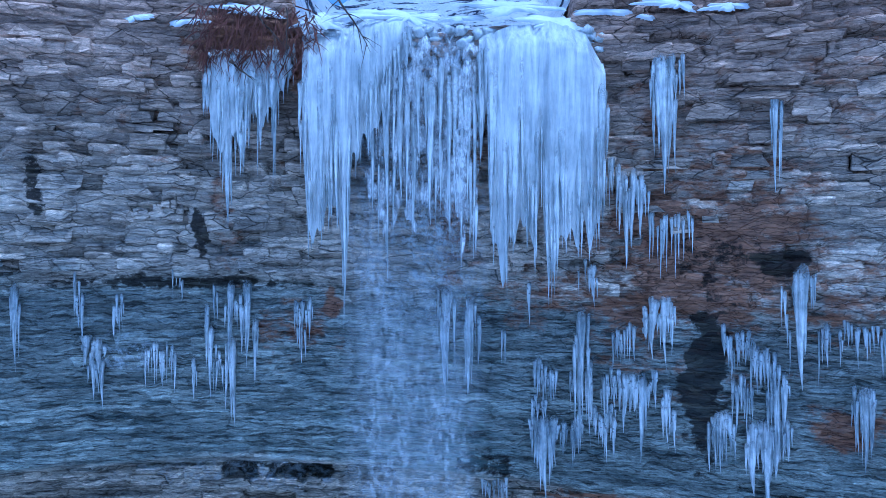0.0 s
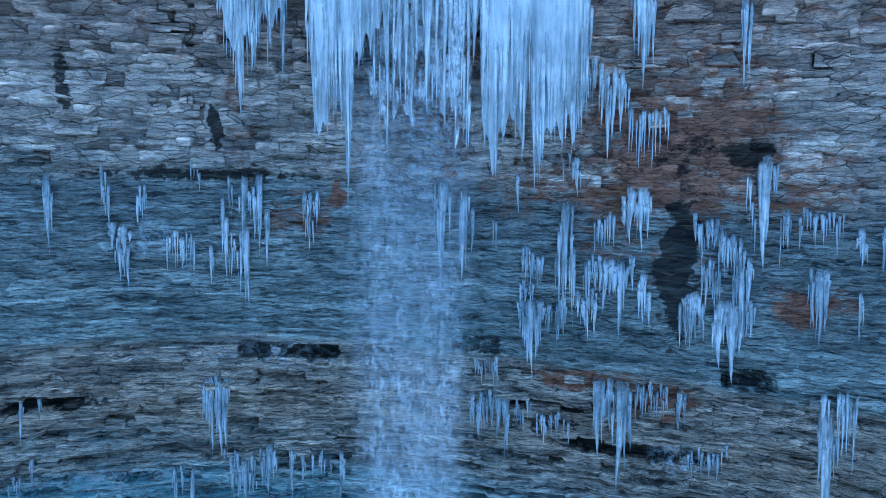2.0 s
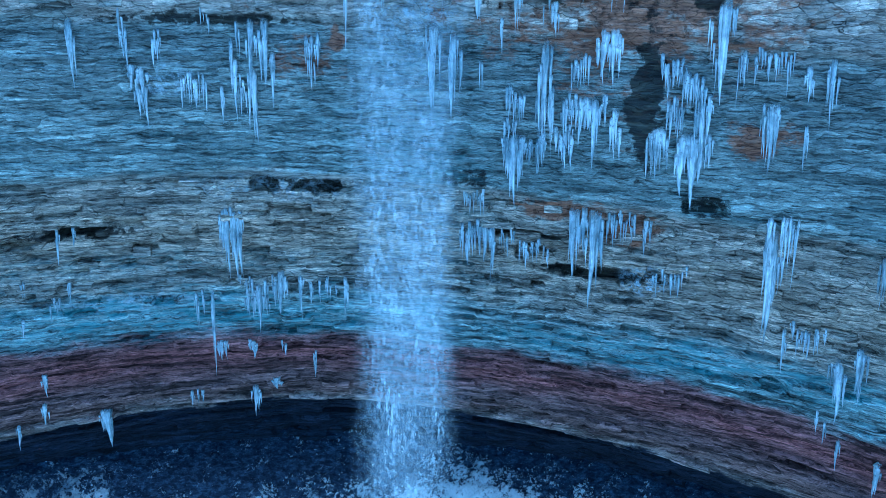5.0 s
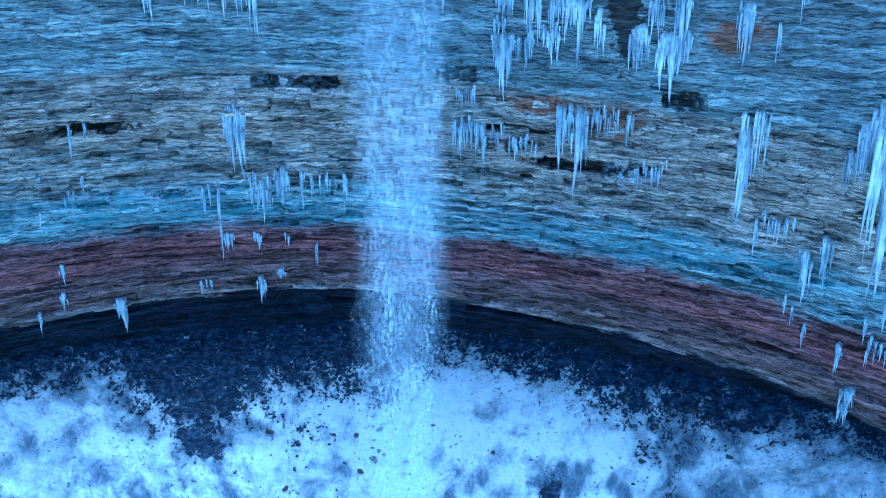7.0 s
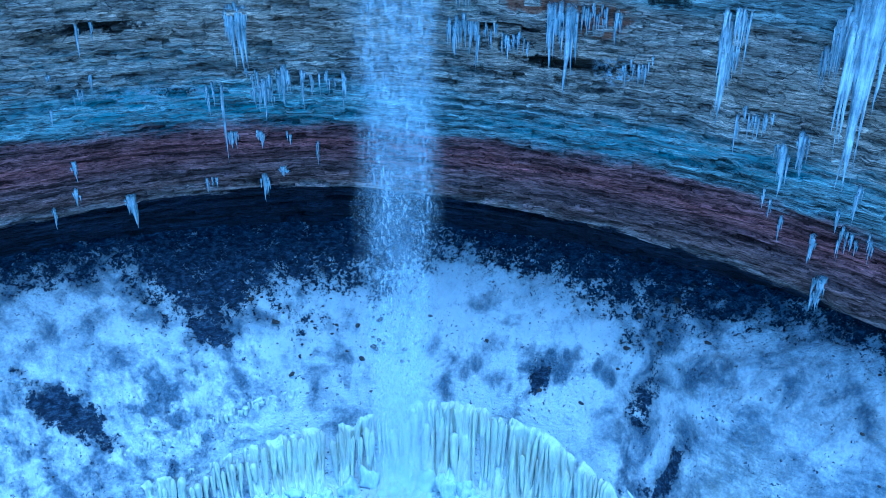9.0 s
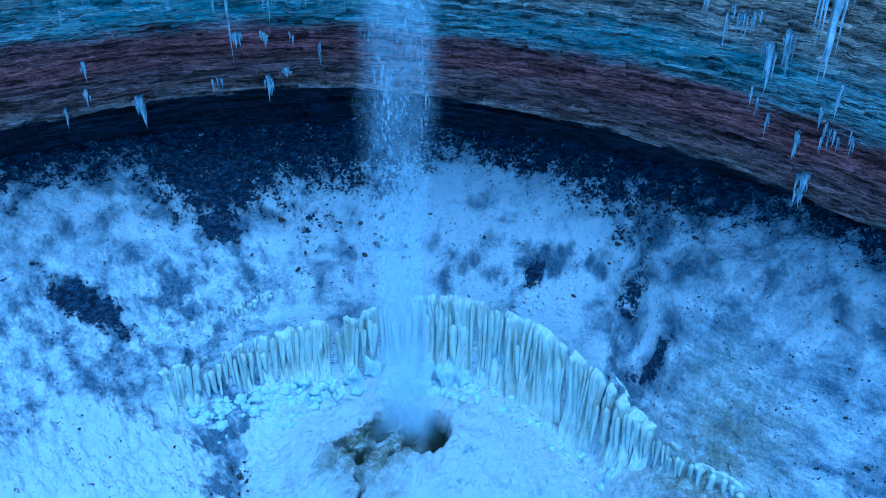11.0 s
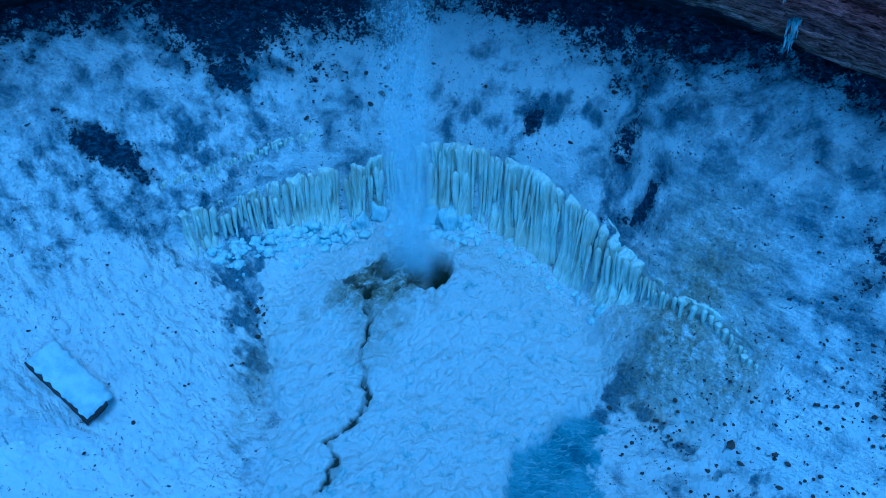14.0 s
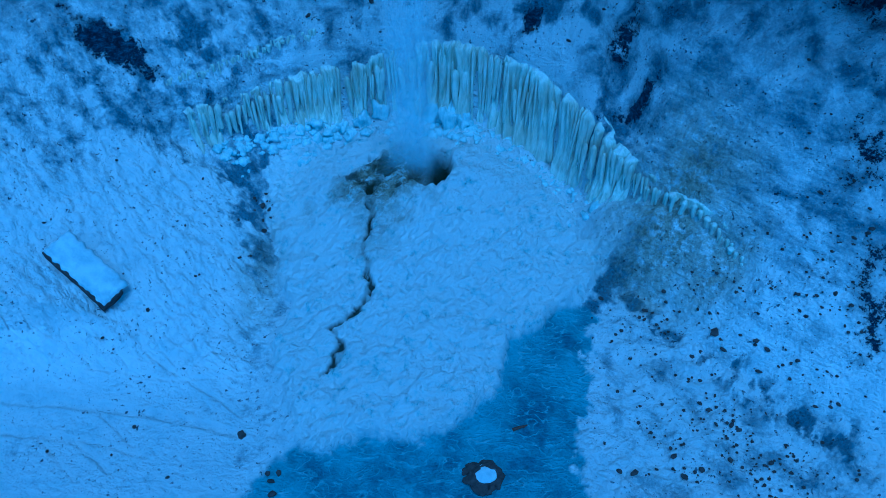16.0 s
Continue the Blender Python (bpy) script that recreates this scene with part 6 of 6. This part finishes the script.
def branch(label, start, way, length, radius, twigs, seed, droop=0.25):
    rng = np.random.RandomState(seed)
    start, way = Vector(start), Vector(way).normalized()
    root = tagged(new("dead_branch"), label, "branch")
    root.location = start
    pts = [Vector((0, 0, 0))]
    for k in range(9):
        way = (way + Vector(rng.normal(0, 0.10, 3)) + Vector((0, 0, -droop * 0.12))).normalized()
        pts.append(pts[-1] + way * length / 9)
    part("stem", mesh_of("stem", *tube(pts, radius), BARK), root)
    for k in range(twigs):
        i = rng.randint(2, 9)
        w = (way + Vector(rng.normal(0, 0.55, 3))).normalized()
        tw = [pts[i] + w * length * 0.32 * s / 4 * rng.uniform(0.7, 1.2) + Vector((0, 0, -0.05 * s * s * droop)) for s in range(5)]
        part("twig", mesh_of("twig", *tube(tw, radius * 0.42, 4), BARK), root)
    return root


branch("bare dead branch leaning over the icy lip", (-4.0, 29.3, 59.5), (0.75, -0.15, -0.9), 2.9, 0.05, 11, 3)
branch("bare brown twigs frozen into the lip", (-6.4, 29.4, 58.6), (0.6, -0.2, -0.8), 1.8, 0.035, 9, 8)
branch("bare brown twigs frozen into the lip", (-5.4, 29.4, 58.8), (0.2, -0.2, -1.0), 1.7, 0.03, 9, 9)
branch("short dark stick frozen into the ice curtain", (-7.3, 29.2, 56.9), (0.8, 0.0, -0.5), 1.1, 0.06, 2, 12)
branch("dark piece of driftwood frozen into the river ice", (6.7, 10.6, 0.2), (1, 0.45, 0.02), 1.9, 0.13, 5, 15, 0.0)


def hanging_roots(label, n, x0, x1, z0, z1, seed):
    """A mat of thin brown roots and dead stems hanging from the rim."""
    rng = np.random.RandomState(seed)
    verts, faces = [], []
    for k in range(n):
        x, z = rng.uniform(x0, x1), rng.uniform(z0, z1)
        p = Vector((x, float(cliff_smooth(x, z)) - 0.35 - 0.3 * rng.rand(), z))
        way = Vector((rng.normal(0, 0.5), -0.25, -rng.uniform(0.3, 1.0))).normalized()
        pts = [p.copy()]
        for s in range(5):
            way = (way + Vector((rng.normal(0, 0.28), 0, -0.12))).normalized()
            pts.append(pts[-1] + way * rng.uniform(0.10, 0.28))
        v, f = tube(pts, rng.uniform(0.012, 0.035), 4)
        faces += [tuple(i + len(verts) for i in q) for q in f]
        verts += v
    return tagged(new("hanging_roots", mesh_of("hanging_roots", verts, faces, ROOTS)), label, "roots", kind="stuff")


def root_material():
    m = Nodes("red_roots", 0.9)
    return m.colour(m.ramp(m.noise(2.0, 4, 0.7), [(0.3, (0.06, 0.022, 0.015)), (0.7, (0.22, 0.085, 0.055))]))


ROOTS = root_material()
hanging_roots("mat of reddish-brown roots hanging from the snowy rim", 420, -8.6, -4.4, 57.0, 59.0, 71)


def stones(label, group, places):
    for k, (x, y, s) in enumerate(places):
        ob = tagged(new("stone", STONES[k % 6]), label, "stone", group)
        ob.matrix_world = Matrix.LocRotScale((x, y, ground_at(x, y) + 0.12 * s), Euler((0.2 * (k % 3), 0.1, k * 1.7)), (s, s * (0.6 + 0.1 * (k % 4)), s * 0.8))


stone_rng = np.random.RandomState(21)


def strewn(n, cx, cy, rx, ry, lo, hi):
    return [(cx + rx * stone_rng.normal() * 0.5, cy + ry * stone_rng.normal() * 0.5, lo + (hi - lo) * stone_rng.rand() ** 2) for _ in range(n)]


stones("dark loose stone lying on the snow", "stones on the snow slope", strewn(26, -19, 24, 8, 9, 0.12, 0.4))
stones("dark loose stone lying on the snow", "stones on the snow flat", strewn(11, -20, 10, 9, 6, 0.12, 0.35))
stones("dark stone poking through thin snow", "stones on the talus", strewn(40, 28, 18, 3.0, 8, 0.15, 0.5))
stones("dark stone poking through thin snow", "stones on the far bank", strewn(45, 21, 9.5, 8, 4.0, 0.15, 0.5))
stones("dark shale fragment on the snowy talus", "shale fragments", strewn(45, -6, 41.5, 10, 2.2, 0.2, 0.6) + strewn(40, 15, 38.5, 8, 3, 0.2, 0.6))
stones("dark stone at the edge of the ice lobe", "stones by the channel", [(14.6 + 0.62 * k + stone_rng.normal() * 0.7, 23.2 - 0.55 * k + stone_rng.normal() * 0.8, 0.12 + 0.4 * stone_rng.rand() ** 2) for k in range(20) for _ in range(3)] + strewn(16, -13, 28.5, 1.5, 3.5, 0.2, 0.6))
gravel = [(x, y, ground_at(x, y) + 0.02, size) for x, y, size in strewn(520, 21, 9.5, 9, 5.0, 0.06, 0.26) + strewn(160, 19, 19, 7, 5, 0.08, 0.3) + strewn(220, 27, 18, 4, 9, 0.06, 0.26)]
scatter("shale_gravel", STONES, [g for g in gravel if bank_foot(g[0], g[1]) > -9 and g[0] > 12.5], "dark broken shale strewn over the thin snow by the river", "gravel", STONE)
stones("dark stone at the river bank", "stones at the bank", [(-8.6, 6.4, 0.5), (-8.2, 7.0, 0.45), (-8.4, 5.5, 0.6), (-11.1, 9.6, 0.6), (14.4, 7.8, 0.6), (13.4, 7.9, 0.5), (20.8, 17.7, 0.8), (-8.9, 6.9, 0.35)])


# ---- broken blocks that stand proud of the cliff, last ----
def block_mesh(seed):
    bm = bmesh.new()
    bmesh.ops.create_cube(bm, size=1)
    rng = np.random.RandomState(seed)
    for v in bm.verts:
        v.co += Vector(rng.uniform(-0.13, 0.13, 3))
    bmesh.ops.bevel(bm, geom=bm.edges[:], offset=0.05, segments=1, affect="EDGES")
    me = bpy.data.meshes.new("rock_block")
    bm.to_mesh(me)
    bm.free()
    me.materials.append(BLOCK)
    return me


block_shapes = [block_mesh(200 + k) for k in range(10)]
block_rng = np.random.RandomState(33)
for k in range(220):
    if k < 120:
        x, z = block_rng.uniform(-20, 17), block_rng.uniform(49.6, 58.0)
        if -5.2 < x < 5.6 and z > 51:
            x = block_rng.uniform(6, 16) if block_rng.rand() < 0.5 else block_rng.uniform(-19, -8.5)
        wide, tall = block_rng.uniform(0.5, 1.7), block_rng.uniform(0.18, 0.5)
    else:
        x, z = block_rng.uniform(-24, 22), block_rng.uniform(34.5, 41.0)
        wide, tall = block_rng.uniform(0.5, 2.0), block_rng.uniform(0.15, 0.4)
    y = float(cliff_smooth(x, z))
    slope = math.atan(-0.026 * (x + 5.5))
    ob = new("rock_block", block_shapes[k % 10])
    ob.parent = cliff
    ob.matrix_world = Matrix.LocRotScale((x, y + 0.12, z), Euler((block_rng.uniform(-0.1, 0.1), block_rng.uniform(-0.05, 0.05), slope)), (wide, block_rng.uniform(0.4, 0.6), tall * 1.2))
